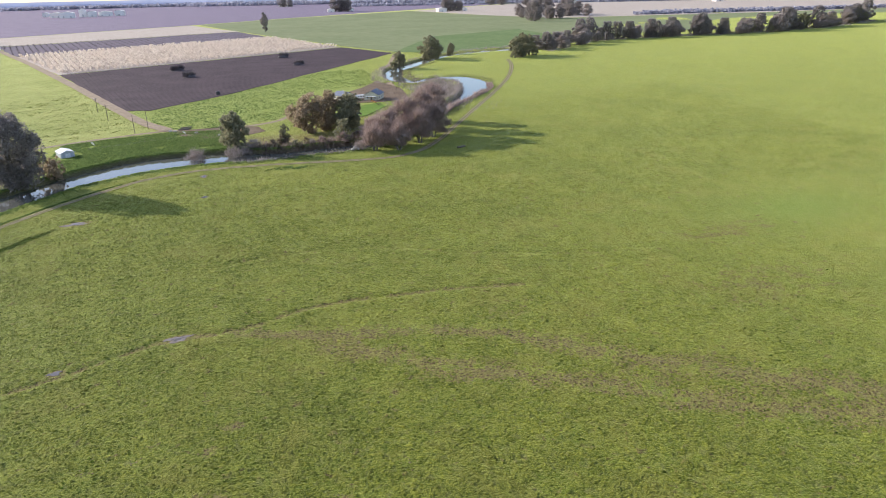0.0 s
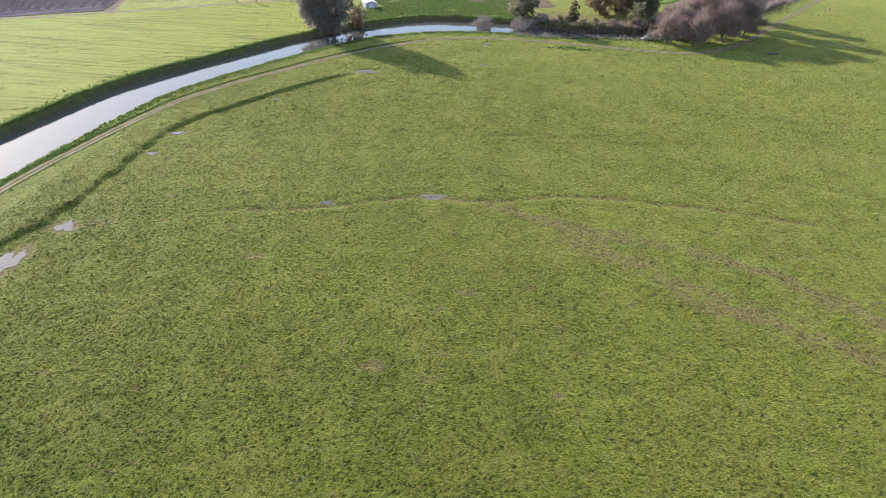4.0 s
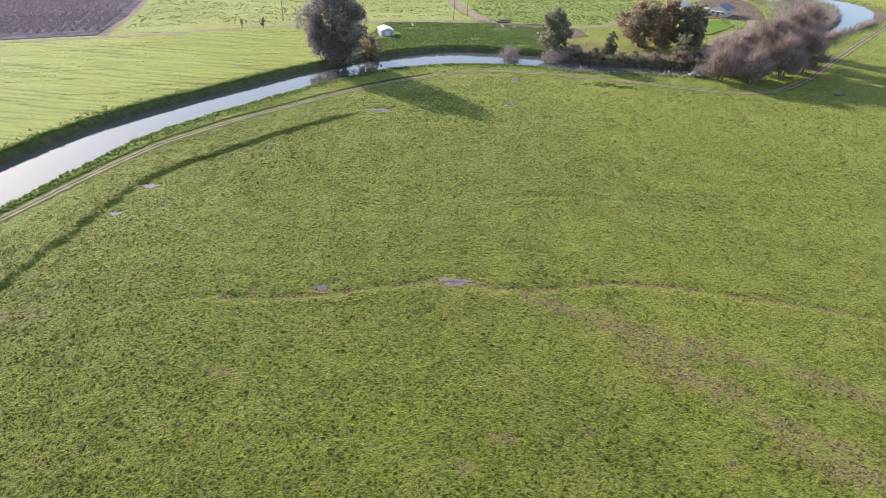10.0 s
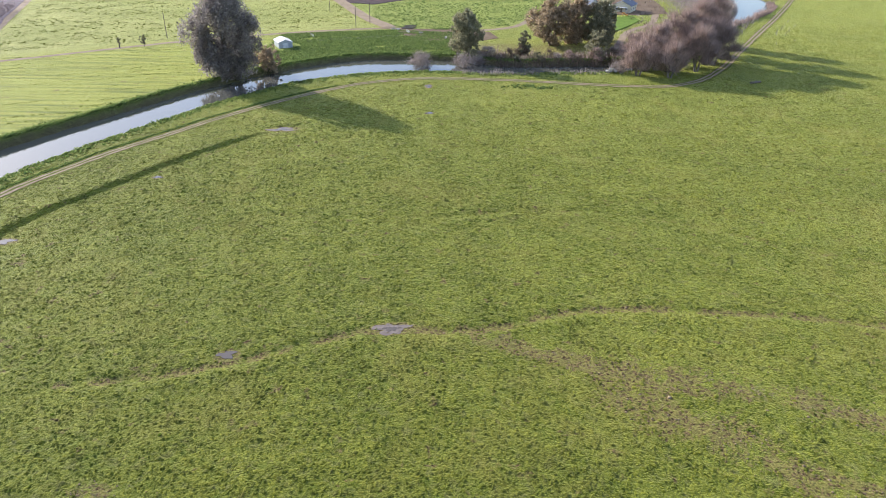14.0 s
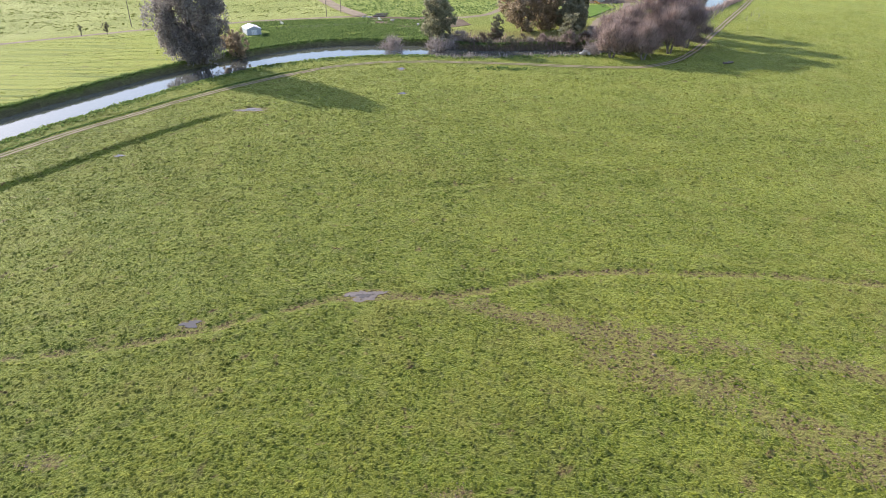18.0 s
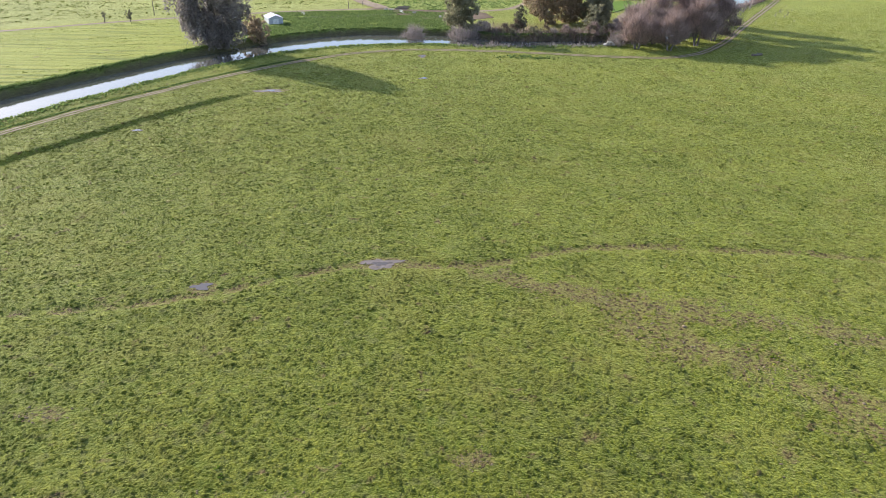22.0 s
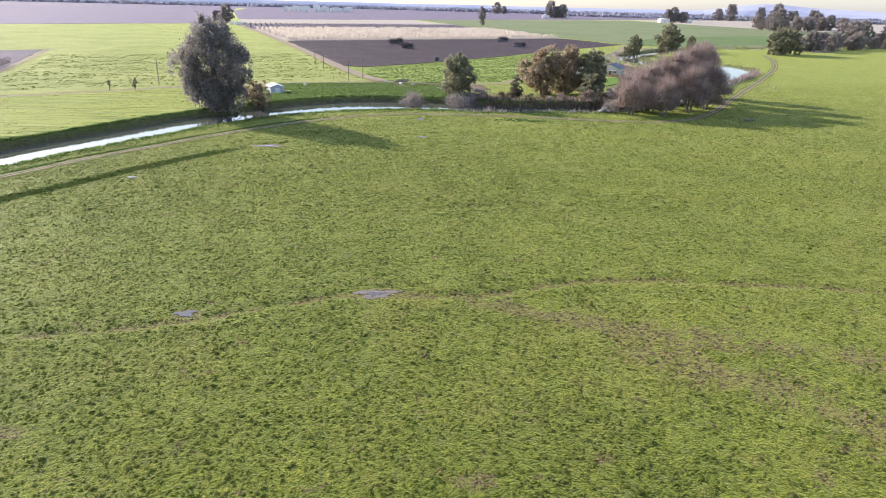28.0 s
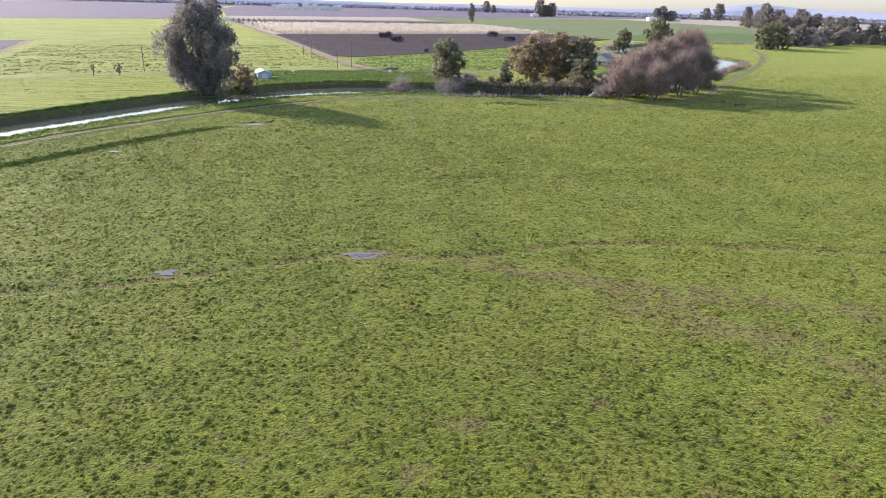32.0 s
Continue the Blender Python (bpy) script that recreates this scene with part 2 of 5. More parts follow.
M_GROUND = ground_material()
M_WATER = water_material("river_water", (0.10, 0.10, 0.085))
M_POOL = water_material("pool_water", (0.13, 0.11, 0.09), 0.08)
M_DIRT = plain("dirt", (0.21, 0.155, 0.10), (0.38, 0.30, 0.21), 1.5, 0.95)
M_TRACKBED = plain("track_grass", (0.085, 0.115, 0.018), (0.17, 0.175, 0.045), 1.8, 0.95)
M_MUDPOOL = plain("wet_mud", (0.10, 0.078, 0.062), (0.21, 0.17, 0.145), 2.5, 0.7)
M_TUFT = ground_material("grass_tuft", 0.2)
M_WEED = foliage("weeds", (0.075, 0.125, 0.035), (0.22, 0.29, 0.09), 0.5)
M_RANK = foliage("rank_grass", (0.045, 0.080, 0.010), (0.11, 0.165, 0.022), 0.5)
M_HAYROW = foliage("hay_swaths", (0.10, 0.135, 0.02), (0.23, 0.26, 0.05), 0.5)
M_REED = foliage("dry_reeds", (0.09, 0.065, 0.05), (0.22, 0.17, 0.13), 0.2)
M_BARK = plain("grey_bark", (0.10, 0.085, 0.07), (0.27, 0.24, 0.21), 3.0, 0.9, bump=0.05)
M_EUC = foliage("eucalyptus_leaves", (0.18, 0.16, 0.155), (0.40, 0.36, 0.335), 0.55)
M_OAK = foliage("olive_leaves", (0.18, 0.175, 0.11), (0.42, 0.40, 0.26), 0.55)
M_RUSSET = foliage("russet_leaves", (0.24, 0.185, 0.125), (0.50, 0.40, 0.27), 0.55)
M_TWIG = foliage("bare_twigs", (0.16, 0.115, 0.105), (0.52, 0.40, 0.35), 0.4)
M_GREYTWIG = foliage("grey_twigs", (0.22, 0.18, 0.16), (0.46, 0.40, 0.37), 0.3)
M_DARKLEAF = foliage("dark_leaves", (0.11, 0.11, 0.07), (0.27, 0.255, 0.165), 0.5)
M_ORCHARD = foliage("orchard_twigs", (0.14, 0.11, 0.12), (0.32, 0.265, 0.28), 0.3)
M_BLOSSOM = foliage("blossom", (0.5, 0.43, 0.36), (0.8, 0.72, 0.63), 0.5)
M_VINE = foliage("bare_vines", (0.04, 0.028, 0.032), (0.12, 0.088, 0.092), 0.1)
M_BRUSH = foliage("cut_brush", (0.085, 0.07, 0.075), (0.19, 0.165, 0.17), 0.2)


# ---- plan helpers ----
def smooth(a, b, v):
    t = np.clip((np.asarray(v, float) - a) / (b - a), 0, 1)
    return t * t * (3 - 2 * t)


def curve_of(points, step=4.0):
    """A smooth line through plan points (any number of coordinates)."""
    p = np.array(points, float)
    p = np.vstack([2 * p[0] - p[1], p, 2 * p[-1] - p[-2]])
    out = []
    for i in range(1, len(p) - 2):
        k = max(1, int(np.hypot(*(p[i + 1] - p[i])[:2]) / step))
        for j in range(k):
            t = j / k
            out.append(0.5 * (2 * p[i] + (p[i + 1] - p[i - 1]) * t + (2 * p[i - 1] - 5 * p[i] + 4 * p[i + 1] - p[i + 2]) * t * t
                              + (3 * p[i] - p[i - 1] - 3 * p[i + 1] + p[i + 2]) * t ** 3))
    out.append(p[-2])
    return np.array(out)


def near_line(x, y, line):
    """Distance to a line, the side (1: to the left of its run), and the line's third value there."""
    best, side, third = np.full(x.shape, 1e9), np.ones(x.shape), np.zeros(x.shape)
    for a, b in zip(line[:-1], line[1:]):
        dx, dy = b[0] - a[0], b[1] - a[1]
        t = np.clip(((x - a[0]) * dx + (y - a[1]) * dy) / (dx * dx + dy * dy + 1e-9), 0, 1)
        d = np.hypot(x - a[0] - t * dx, y - a[1] - t * dy)
        nearer = d < best
        best = np.where(nearer, d, best)
        side = np.where(nearer, np.sign(dx * (y - a[1]) - dy * (x - a[0])), side)
        if len(a) > 2:
            third = np.where(nearer, a[2] + t * (b[2] - a[2]), third)
    return best, side, third


def wave(x, y, scale, seed):
    """Cheap smooth noise, about -1 to 1."""
    r = np.random.RandomState(seed)
    out = np.zeros(np.shape(x))
    for k in range(7):
        a, f, ph = r.uniform(0, 2 * math.pi), r.uniform(0.5, 1.9) / scale, r.uniform(0, 6.28)
        out = out + np.sin((x * math.cos(a) + y * math.sin(a)) * f * 2 * math.pi + ph)
    return out / 3.6


# the plan below is drawn on a survey sheet; these turn its points into places in the world and back
SHEET = np.array([(0.97734, -0.019967, 0.427609), (0.081486, 1.014501, -1.152825), (-6.609919e-4, -2.522021e-4, 1.0)])
UNSHEET = np.linalg.inv(SHEET)


def turned(m, x, y):
    x, y = np.asarray(x, float), np.asarray(y, float)
    w = np.maximum(m[2, 0] * x + m[2, 1] * y + m[2, 2], 0.02)
    return (m[0, 0] * x + m[0, 1] * y + m[0, 2]) / w, (m[1, 0] * x + m[1, 1] * y + m[1, 2]) / w


def site(x, y):
    """The place in the world of a point of the sheet."""
    return turned(SHEET, x, y)


def laid(v):
    """Vertices drawn on the sheet, moved to their places in the world."""
    v = np.array(v, float)
    v[:, 0], v[:, 1] = site(v[:, 0], v[:, 1])
    return v


def stand(x, y, z=0.0, lean=0.0, turn=0.0, size=1.0):
    """The pose of a thing that stands at a point of the sheet, with the sheet's scale there."""
    px, py = site(x, y)
    k = size / float(SHEET[2] @ np.array([x, y, 1.0]))
    return pose(float(px), float(py), z, lean, 0, turn) @ Matrix.Scale(k, 4)


RIVER = curve_of([(-109, -160, 10), (-105, -60, 10), (-103, -20, 10), (-101, 14, 10), (-96, 48, 9.5), (-90, 77, 8.5), (-79, 99, 8), (-64, 123, 7.2),
                  (-50, 144, 7), (-37, 158, 7), (-28, 168, 7), (-8, 179, 8.5), (4, 182, 8.5), (20, 181, 7), (38, 178, 6), (50, 172, 4.5),
                  (62, 169, 3.2), (80, 167, 3), (96, 165, 3.2), (115, 170, 3), (133, 187, 2.4), (150, 213, 2)])
RIVER[:, :2] += np.array([0.6, -1.8]) * smooth(110, 50, RIVER[:, :1])
RIVER[:, 2] += 0.7 * smooth(60, 30, RIVER[:, 0])
RIVER_UP = curve_of([(150, 213, 2), (168, 238, 2), (186, 259, 4), (199, 282, 7.5), (205, 312, 7), (197, 331, 7), (184, 336, 5), (170, 328, 5), (163, 342, 5),
                     (163, 366, 5), (172, 398, 5.5), (188, 416, 6), (205, 434, 5), (225, 452, 3.4), (244, 461, 3.2), (270, 461, 3.5), (302, 456, 4.2),
                     (325, 465, 5), (347, 484, 6), (381, 505, 7), (423, 514, 8), (470, 532, 8), (560, 570, 8), (720, 660, 8)], 6.0)
RIVER_ALL = np.vstack([RIVER, RIVER_UP[1:]])
SCARP = curve_of([(-72, -120), (-70, -50), (-66, -33), (-62, -20), (-61, -10), (-61.5, 8), (-61, 18), (-61, 27), (-60.5, 37), (-58.5, 46), (-51, 59), (-45, 68), (-38, 79), (-28, 91.5), (-19, 101), (-12, 107)], 4.0)
TRACK = curve_of([(-90, -130), (-86, -50), (-85, -16), (-83, 8), (-80, 24), (-76, 44), (-70, 65), (-60, 84), (-47, 102), (-33, 121), (-15, 139), (5, 153.5), (24, 158),
                  (42, 156), (62, 151), (82, 144.5), (98, 140), (112, 138), (126, 145), (140, 162), (154, 184), (176, 218), (202, 258), (232, 308), (255, 358), (267, 396)], 2.0)
MUD_A = curve_of([(-23, -9), (-10, -7.5), (0, -5.5), (6, -3.5), (14, -0.5), (21, 2), (29, 3), (37, 2), (46, 3), (56, 6), (69, 6.5), (79, 5), (94, 3), (112, -2)])
MUD_B = curve_of([(42, 0), (52, -5), (59, -9), (70, -11), (82, -15), (95, -22), (108, -33), (122, -45), (138, -58), (156, -71)])
MUD_C = curve_of([(36, 43), (49, 45), (60, 44), (69, 43.5), (78, 40), (91, 34), (100, 27), (109, 22), (125, 14), (140, 8)])
MUD_D = curve_of([(61, -15), (70, -21), (77, -28), (82, -33), (90, -37), (104, -46), (132, -67), (152, -77)])


POOLS = [(1.9, -2.6, 1.5, 1.1), (27.1, 3.0, 2.6, 1.4), (-57, 38, 2.4, 1.3), (-57, 22, 1.8, 1.0), (-37, 71, 1.2, 0.8), (-13, 105.5, 4.0, 1.5), (31, 117, 1.3, 1.0), (30, 148, 1.2, 2.2),
         (-59, -38, 2.6, 7), (-56, -21, 2.6, 2.6)]


def land(x, y):
    """Height of the ground, without the river's cut."""
    x, y = np.asarray(x, float), np.asarray(y, float)
    meadow = smooth(330, 180, y) * smooth(-130, -95, x)
    z = meadow * (0.10 * wave(x, y, 26, 3) + 0.05 * wave(x, y, 9, 4))
    d, side, _ = near_line(x, y, SCARP)
    d = d * side + 0.7 * wave(x, y, 17, 31) + 0.35 * wave(x, y, 6, 32)
    z = z + (0.8 - 0.6 * smooth(2, 16, d)) * smooth(-1.0, 1.0, d) * smooth(118, 92, y) * smooth(-135, -112, x)
    da, sa, _ = near_line(x, y, MUD_A)
    z = z - 0.40 * np.exp(-(da / 1.2) ** 2) + 0.08 * np.exp(-((da - 3) / 2.0) ** 2) * (sa < 0)
    dc, sc, _ = near_line(x, y, MUD_C)
    z = z - 0.25 * np.exp(-(dc / 1.4) ** 2) + 0.15 * np.exp(-((dc - 2.6) / 2.0) ** 2) * (sc < 0)
    for px, py, rx, ry in POOLS:
        k = np.exp(-np.maximum(((x - px) / (rx * 1.5)) ** 2 + ((y - py) / (ry * 1.5)) ** 2 - 0.8, 0) * 1.2)
        z = z * (1 - k) - 0.14 * k
    px, py = site(x, y)
    z = z + 13 * np.exp(-(((px - 1450) / 300) ** 2 + ((py - 760) / 260) ** 2))
    return z


def height(x, y):
    x, y = np.asarray(x, float), np.asarray(y, float)
    z = land(x, y)
    d, side, hw = near_line(x, y, RIVER_ALL)
    ragged = 0.5 * wave(x, y, 6, 9) + 0.35 * wave(x, y, 2.6, 10)
    e = d - hw + ragged
    rise = np.where(side > 0, 3.6, 2.6)
    crest = np.where(side > 0, 1.8, 0.0) * np.exp(-((e - rise - 1) / 2.5) ** 2)
    k = smooth(-0.5, 1, e / rise)
    return np.where(d < 60, (z + crest) * k - 1.9 * (1 - k), z)


def fast_mesh(name, verts, faces, smooth_faces=False):
    """A mesh from arrays of vertices and of faces that all have as many corners."""
    verts, faces = np.asarray(verts, np.float32), np.asarray(faces, np.int32)
    me = bpy.data.meshes.new(name)
    me.vertices.add(len(verts))
    me.vertices.foreach_set("co", verts.ravel())
    me.loops.add(faces.size)
    me.loops.foreach_set("vertex_index", faces.ravel())
    me.polygons.add(len(faces))
    me.polygons.foreach_set("loop_start", np.arange(len(faces), dtype=np.int32) * faces.shape[1])
    me.update(calc_edges=True)
    if smooth_faces:
        me.polygons.foreach_set("use_smooth", np.ones(len(faces), bool))
    return me


def part(name, data, material, parent=None, label=""):
    """One mesh object from a bmesh or a mesh, under a thing or under a part."""
    if isinstance(data, bmesh.types.BMesh):
        me = bpy.data.meshes.new(name)
        data.to_mesh(me)
        data.free()
        data = me
    if material is not None and not data.materials:
        data.materials.append(material)
    ob = new(name, data)
    ob.parent = parent
    return tagged(ob, label) if label else ob


def thing(name, m, label, category, group="", kind=""):
    ob = new(name)
    ob.empty_display_size = 0.5
    ob.matrix_world = m
    return tagged(ob, label, category, group, kind)


# ---- ground ----
def steps(a, b, s):
    return list(np.arange(a, b, s))


def growing(start, end, first, ratio):
    out, s, v = [], first, start
    while abs(v - start) < abs(end - start):
        v += s if end > start else -s
        s *= ratio
        out.append(v)
    return out


gx = np.array(sorted(growing(-122, -5200, 1.2, 1.13)) + steps(-122, 190, 0.8) + steps(190, 560, 2.4) + growing(560, 5200, 3, 1.12))
gy = np.array(sorted(growing(-88, -3000, 1.2, 1.2)) + steps(-88, 225, 0.8) + steps(225, 640, 2.4) + growing(640, 5200, 3, 1.12))
GX, GY = np.meshgrid(gx, gy)
wx0, wy0 = GX.ravel(), GY.ravel()
fx, fy = turned(UNSHEET, np.maximum(wx0, -2500), np.maximum(wy0, -600))
fz = height(fx, fy)
nx, ny = len(gx), len(gy)
idx = np.arange(nx * ny).reshape(ny, nx)
quads = np.stack([idx[:-1, :-1].ravel(), idx[:-1, 1:].ravel(), idx[1:, 1:].ravel(), idx[1:, :-1].ravel()], 1)
ground_me = fast_mesh("ground", np.stack([wx0, wy0, fz], 1), quads, True)


def mask(name, values):
    a = ground_me.attributes.new(name, "FLOAT", "POINT")
    a.data.foreach_set("value", np.clip(values, 0, 1).astype(np.float32))


DIAG_AXIS = np.array([(10, 240), (8, 256), (-36, 365), (-115, 585)], float)
rd, rside, rhw = near_line(fx, fy, RIVER_ALL)
north = (rside > 0)
mask("hay", north * smooth(3, 9, rd - rhw) * (fy < 262) * smooth(-8, -22, fx + 0.35 * (fy - 160)))
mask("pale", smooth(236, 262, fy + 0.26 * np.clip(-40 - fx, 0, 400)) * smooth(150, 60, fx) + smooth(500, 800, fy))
dA, dB, dC, dD = (near_line(fx, fy, q)[0] for q in (MUD_A, MUD_B, MUD_C, MUD_D))
mud = (0.85 + 0.25 * smooth(-5, 30, fx)) * np.exp(-(dA / 1.3) ** 2) + 1.1 * np.exp(-(dB / (2.6 + 4 * smooth(92, 125, fx))) ** 2) + 0.6 * np.exp(-(dC / 1.6) ** 2) + 0.95 * np.exp(-(dD / 5.5) ** 2)
BARE = [(-47, 30, 4, 3, 0.9), (181, 6, 22, 9, 0.6), (166, -25, 26, 12, 0.6), (104, -13, 10, 6, 0.65), (63, -12, 9, 4, 0.5), (-47, -17, 7, 12, 0.5), (-52, 5, 5, 12, 0.4),
        (-42, 60, 4, 8, 0.35), (140, 40, 30, 9, 0.3), (39, -37, 2.4, 1.7, 0.8), (35, -43, 1.8, 2.2, 0.75), (22, -41, 2.5, 1.6, 0.7), (14, -41, 2.2, 1.4, 0.7), (-7, -29, 4, 2, 0.7),
        (33, -54, 2, 1.3, 0.8), (36.5, -55.5, 2.2, 1.2, 0.8), (26, -60, 3, 2, 0.8), (36, -62, 1.6, 1.6, 0.8), (56, -63, 1.8, 1.8, 0.8), (68, -57, 2, 1.8, 0.75), (70, -37, 1.5, 1.5, 0.7),
        (19, -56, 1.5, 1, 0.7), (88, -37, 5, 3, 0.6)]
for px, py, rx, ry, a in BARE:
    mud = mud + 1.3 * a * np.exp(-((fx - px) / rx) ** 2 - ((fy - py) / ry) ** 2)
mud = mud * (0.75 + 0.45 * wave(fx, fy, 8, 41) + 0.3 * wave(fx, fy, 3, 42))
for px, py, rx, ry in POOLS:
    mud = mud + 1.4 * np.exp(-(np.maximum(((fx - px) / (rx * 1.35)) ** 2 + ((fy - py) / (ry * 1.35)) ** 2, 0)) ** 2)
mud = mud + 0.95 * north * smooth(42, 52, fx) * smooth(160, 150, fx) * smooth(232, 205, fy - 0.5 * np.clip(fx - 120, 0, 60)) * smooth(60, 20, rd - rhw)
ds_, ss_, _ = near_line(fx, fy, SCARP)
mud = mud + 0.6 * np.exp(-((ds_ * ss_ + 3.2) / 1.5) ** 2) * smooth(-10, 10, wave(fx, fy, 12, 51) * 20) * (fy < 108)
mask("mud", mud)
lush = np.exp(-((fx - 212) / 26) ** 2 - ((fy - 14) / 14) ** 2) + north * np.exp(-((rd - rhw - 5) / 3.5) ** 2) * (fx < 160)
lush = lush + north * smooth(-50, -42, fx) * smooth(52, 42, fx) * smooth(258, 245, fy) * smooth(3, 6, rd - rhw) + 0.5 * (~north) * np.exp(-((rd - rhw - 4.5) / 2.5) ** 2)
lush = lush + 0.75 * north * smooth(160, 130, fx) * smooth(248, 256, fy) * smooth(0, 4, -near_line(fx, fy, DIAG_AXIS)[0] * near_line(fx, fy, DIAG_AXIS)[1]) * smooth(560, 500, fy)
mask("lush", lush)
# the far bank takes more of the shade-darkened earth
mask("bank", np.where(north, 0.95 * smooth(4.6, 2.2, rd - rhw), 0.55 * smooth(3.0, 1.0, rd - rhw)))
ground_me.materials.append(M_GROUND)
ground = tagged(new("ground", ground_me), "rolling green pasture with trodden muddy lines and a river cut", "ground", kind="structure")


def ribbon(line, half, lift, ragged=0.0, seed=1, across=3, shift=0.0, z=None):
    """A strip along a line, laid over the ground."""
    line = np.asarray(line)[:, :2]
    d = np.gradient(line, axis=0)
    d /= np.hypot(d[:, 0], d[:, 1])[:, None] + 1e-9
    nrm = np.stack([-d[:, 1], d[:, 0]], 1)
    r = np.random.RandomState(seed)
    hl, hr = half * (1 + ragged * r.uniform(-1, 1, len(line))), half * (1 + ragged * r.uniform(-1, 1, len(line)))
    cols = []
    for k in range(across):
        u = -1 + 2 * k / (across - 1)
        w = np.where(u < 0, hl, hr) * u + shift
        q = line + nrm * w[:, None]
        cols.append(np.column_stack([q, (height(q[:, 0], q[:, 1]) if z is None else np.full(len(q), z)) + lift]))
    v = laid(np.stack(cols, 1).reshape(-1, 3))
    i = np.arange(len(line) * across).reshape(len(line), across)
    f = np.stack([i[:-1, :-1].ravel(), i[1:, :-1].ravel(), i[1:, 1:].ravel(), i[:-1, 1:].ravel()], 1)
    f = f[:, ::-1]
    return fast_mesh("strip", v, f, True)


# river
rv = part("water", ribbon(RIVER[:, :2], 15, 0.0, z=-0.38), M_WATER)
tagged(rv, "calm pale river reflecting a bright sky", "river", kind="structure")
rv2 = part("water", ribbon(RIVER_UP[:, :2], 12.5, 0.0, z=-0.37), M_WATER)
tagged(rv2, "winding upper river reflecting a bright sky", "river", kind="structure")

# farm track along the river
track = thing("road_track", Matrix.Identity(4), "rutted pale dirt track on the grassy river bank", "dirt track", kind="structure")
part("track_bed", ribbon(TRACK, 1.7, 0.07, 0.3, 4), M_TRACKBED, track)
part("wheel_rut", ribbon(TRACK, 0.38, 0.11, 0.4, 5, shift=0.8), M_DIRT, track, "bare pale wheel rut")
part("wheel_rut", ribbon(TRACK, 0.42, 0.11, 0.4, 6, shift=-0.8), M_DIRT, track, "bare pale wheel rut")
LANE = curve_of([(-420, 120), (-300, 160), (-206, 192), (-153, 211), (-118, 227), (-88, 239), (-61, 247), (-33, 253), (4, 256), (20, 250), (40, 243), (64, 246), (74, 256), (82, 273), (92, 288), (106, 300)], 3.0)
tagged(part("road_lane", ribbon(LANE, 1.9, 0.10, 0.15, 7), M_DIRT), "pale dirt farm lane between green fields", "dirt road", kind="structure")
DIAG = curve_of([(8, 256), (-10, 294), (-36, 365), (-70, 462), (-115, 585), (-180, 760), (-255, 952), (-370, 1260), (-560, 1760)], 8.0)
tagged(part("road_long", ribbon(DIAG, 3.4, 0.36, 0.08, 8), M_DIRT), "long straight pale dirt road running to the horizon", "dirt road", kind="structure")
tagged(part("road_orchard", ribbon(curve_of([(-178, 204), (-195, 256), (-226, 335), (-290, 500)], 3.0), 2.4, 0.10, 0.15, 9), M_DIRT), "pale dirt lane along the orchard", "dirt road", kind="structure")
tagged(part("road_yard", ribbon(curve_of([(106, 192), (120, 229), (137, 250), (150, 296), (153, 345), (156, 380), (176, 440), (196, 505)], 3.0), 1.7, 0.08, 0.2, 10), M_DIRT), "dirt track winding past the farmyard", "dirt road", kind="structure")

# ---- fields beyond ----
def field(name, corners, material, label, lift=0.25, kind="structure", sheet=True):
    """A level field laid over the plain: a thin slab with ragged edges."""
    bm = bmesh.new()
    r = random.Random(len(name) * 7 + int(abs(corners[0][0])))
    ring = []
    for (ax, ay), (bx, by) in zip(corners, corners[1:] + corners[:1]):
        k = max(2, int(math.hypot(bx - ax, by - ay) / 14))
        for j in range(k):
            t = j / k
            ring.append((ax + (bx - ax) * t + r.uniform(-1, 1), ay + (by - ay) * t + r.uniform(-1, 1)))
    if sheet:
        ring = [tuple(float(c) for c in site(x, y)) for x, y in ring]
    top = [bm.verts.new((x, y, lift)) for x, y in ring]
    low = [bm.verts.new((x, y, -0.3)) for x, y in ring]
    bm.faces.new(top)
    for i in range(len(ring)):
        j = (i + 1) % len(ring)
        bm.faces.new((top[j], top[i], low[i], low[j]))
    return tagged(part(name, bm, material), label, "field", kind=kind)


def soil(name, a, b, rows, turn):
    """Bare worked soil with planted rows."""
    m, n, l, bs = mat_nodes(name)
    p = position_of(n, l)
    w = n.new("ShaderNodeTexWave")
    w.inputs["Scale"].default_value = 0.314 / rows
    w.inputs["Distortion"].default_value = 1.5
    w.inputs["Detail"].default_value = 2
    l.new(position_of(n, l, (1, 1, 1), turn), w.inputs["Vector"])
    f = math_of(n, l, "ADD", math_of(n, l, "MULTIPLY", w.outputs["Fac"], 0.35), math_of(n, l, "MULTIPLY", noise_of(n, l, 0.03, 6, 0.65, p), 0.7))
    l.new(ramp_of(n, l, f, [(0.3, a), (0.75, b)]), bs.inputs["Base Color"])
    bs.inputs["Roughness"].default_value = 0.95
    bs.inputs["Specular IOR Level"].default_value = 0.12
    return m


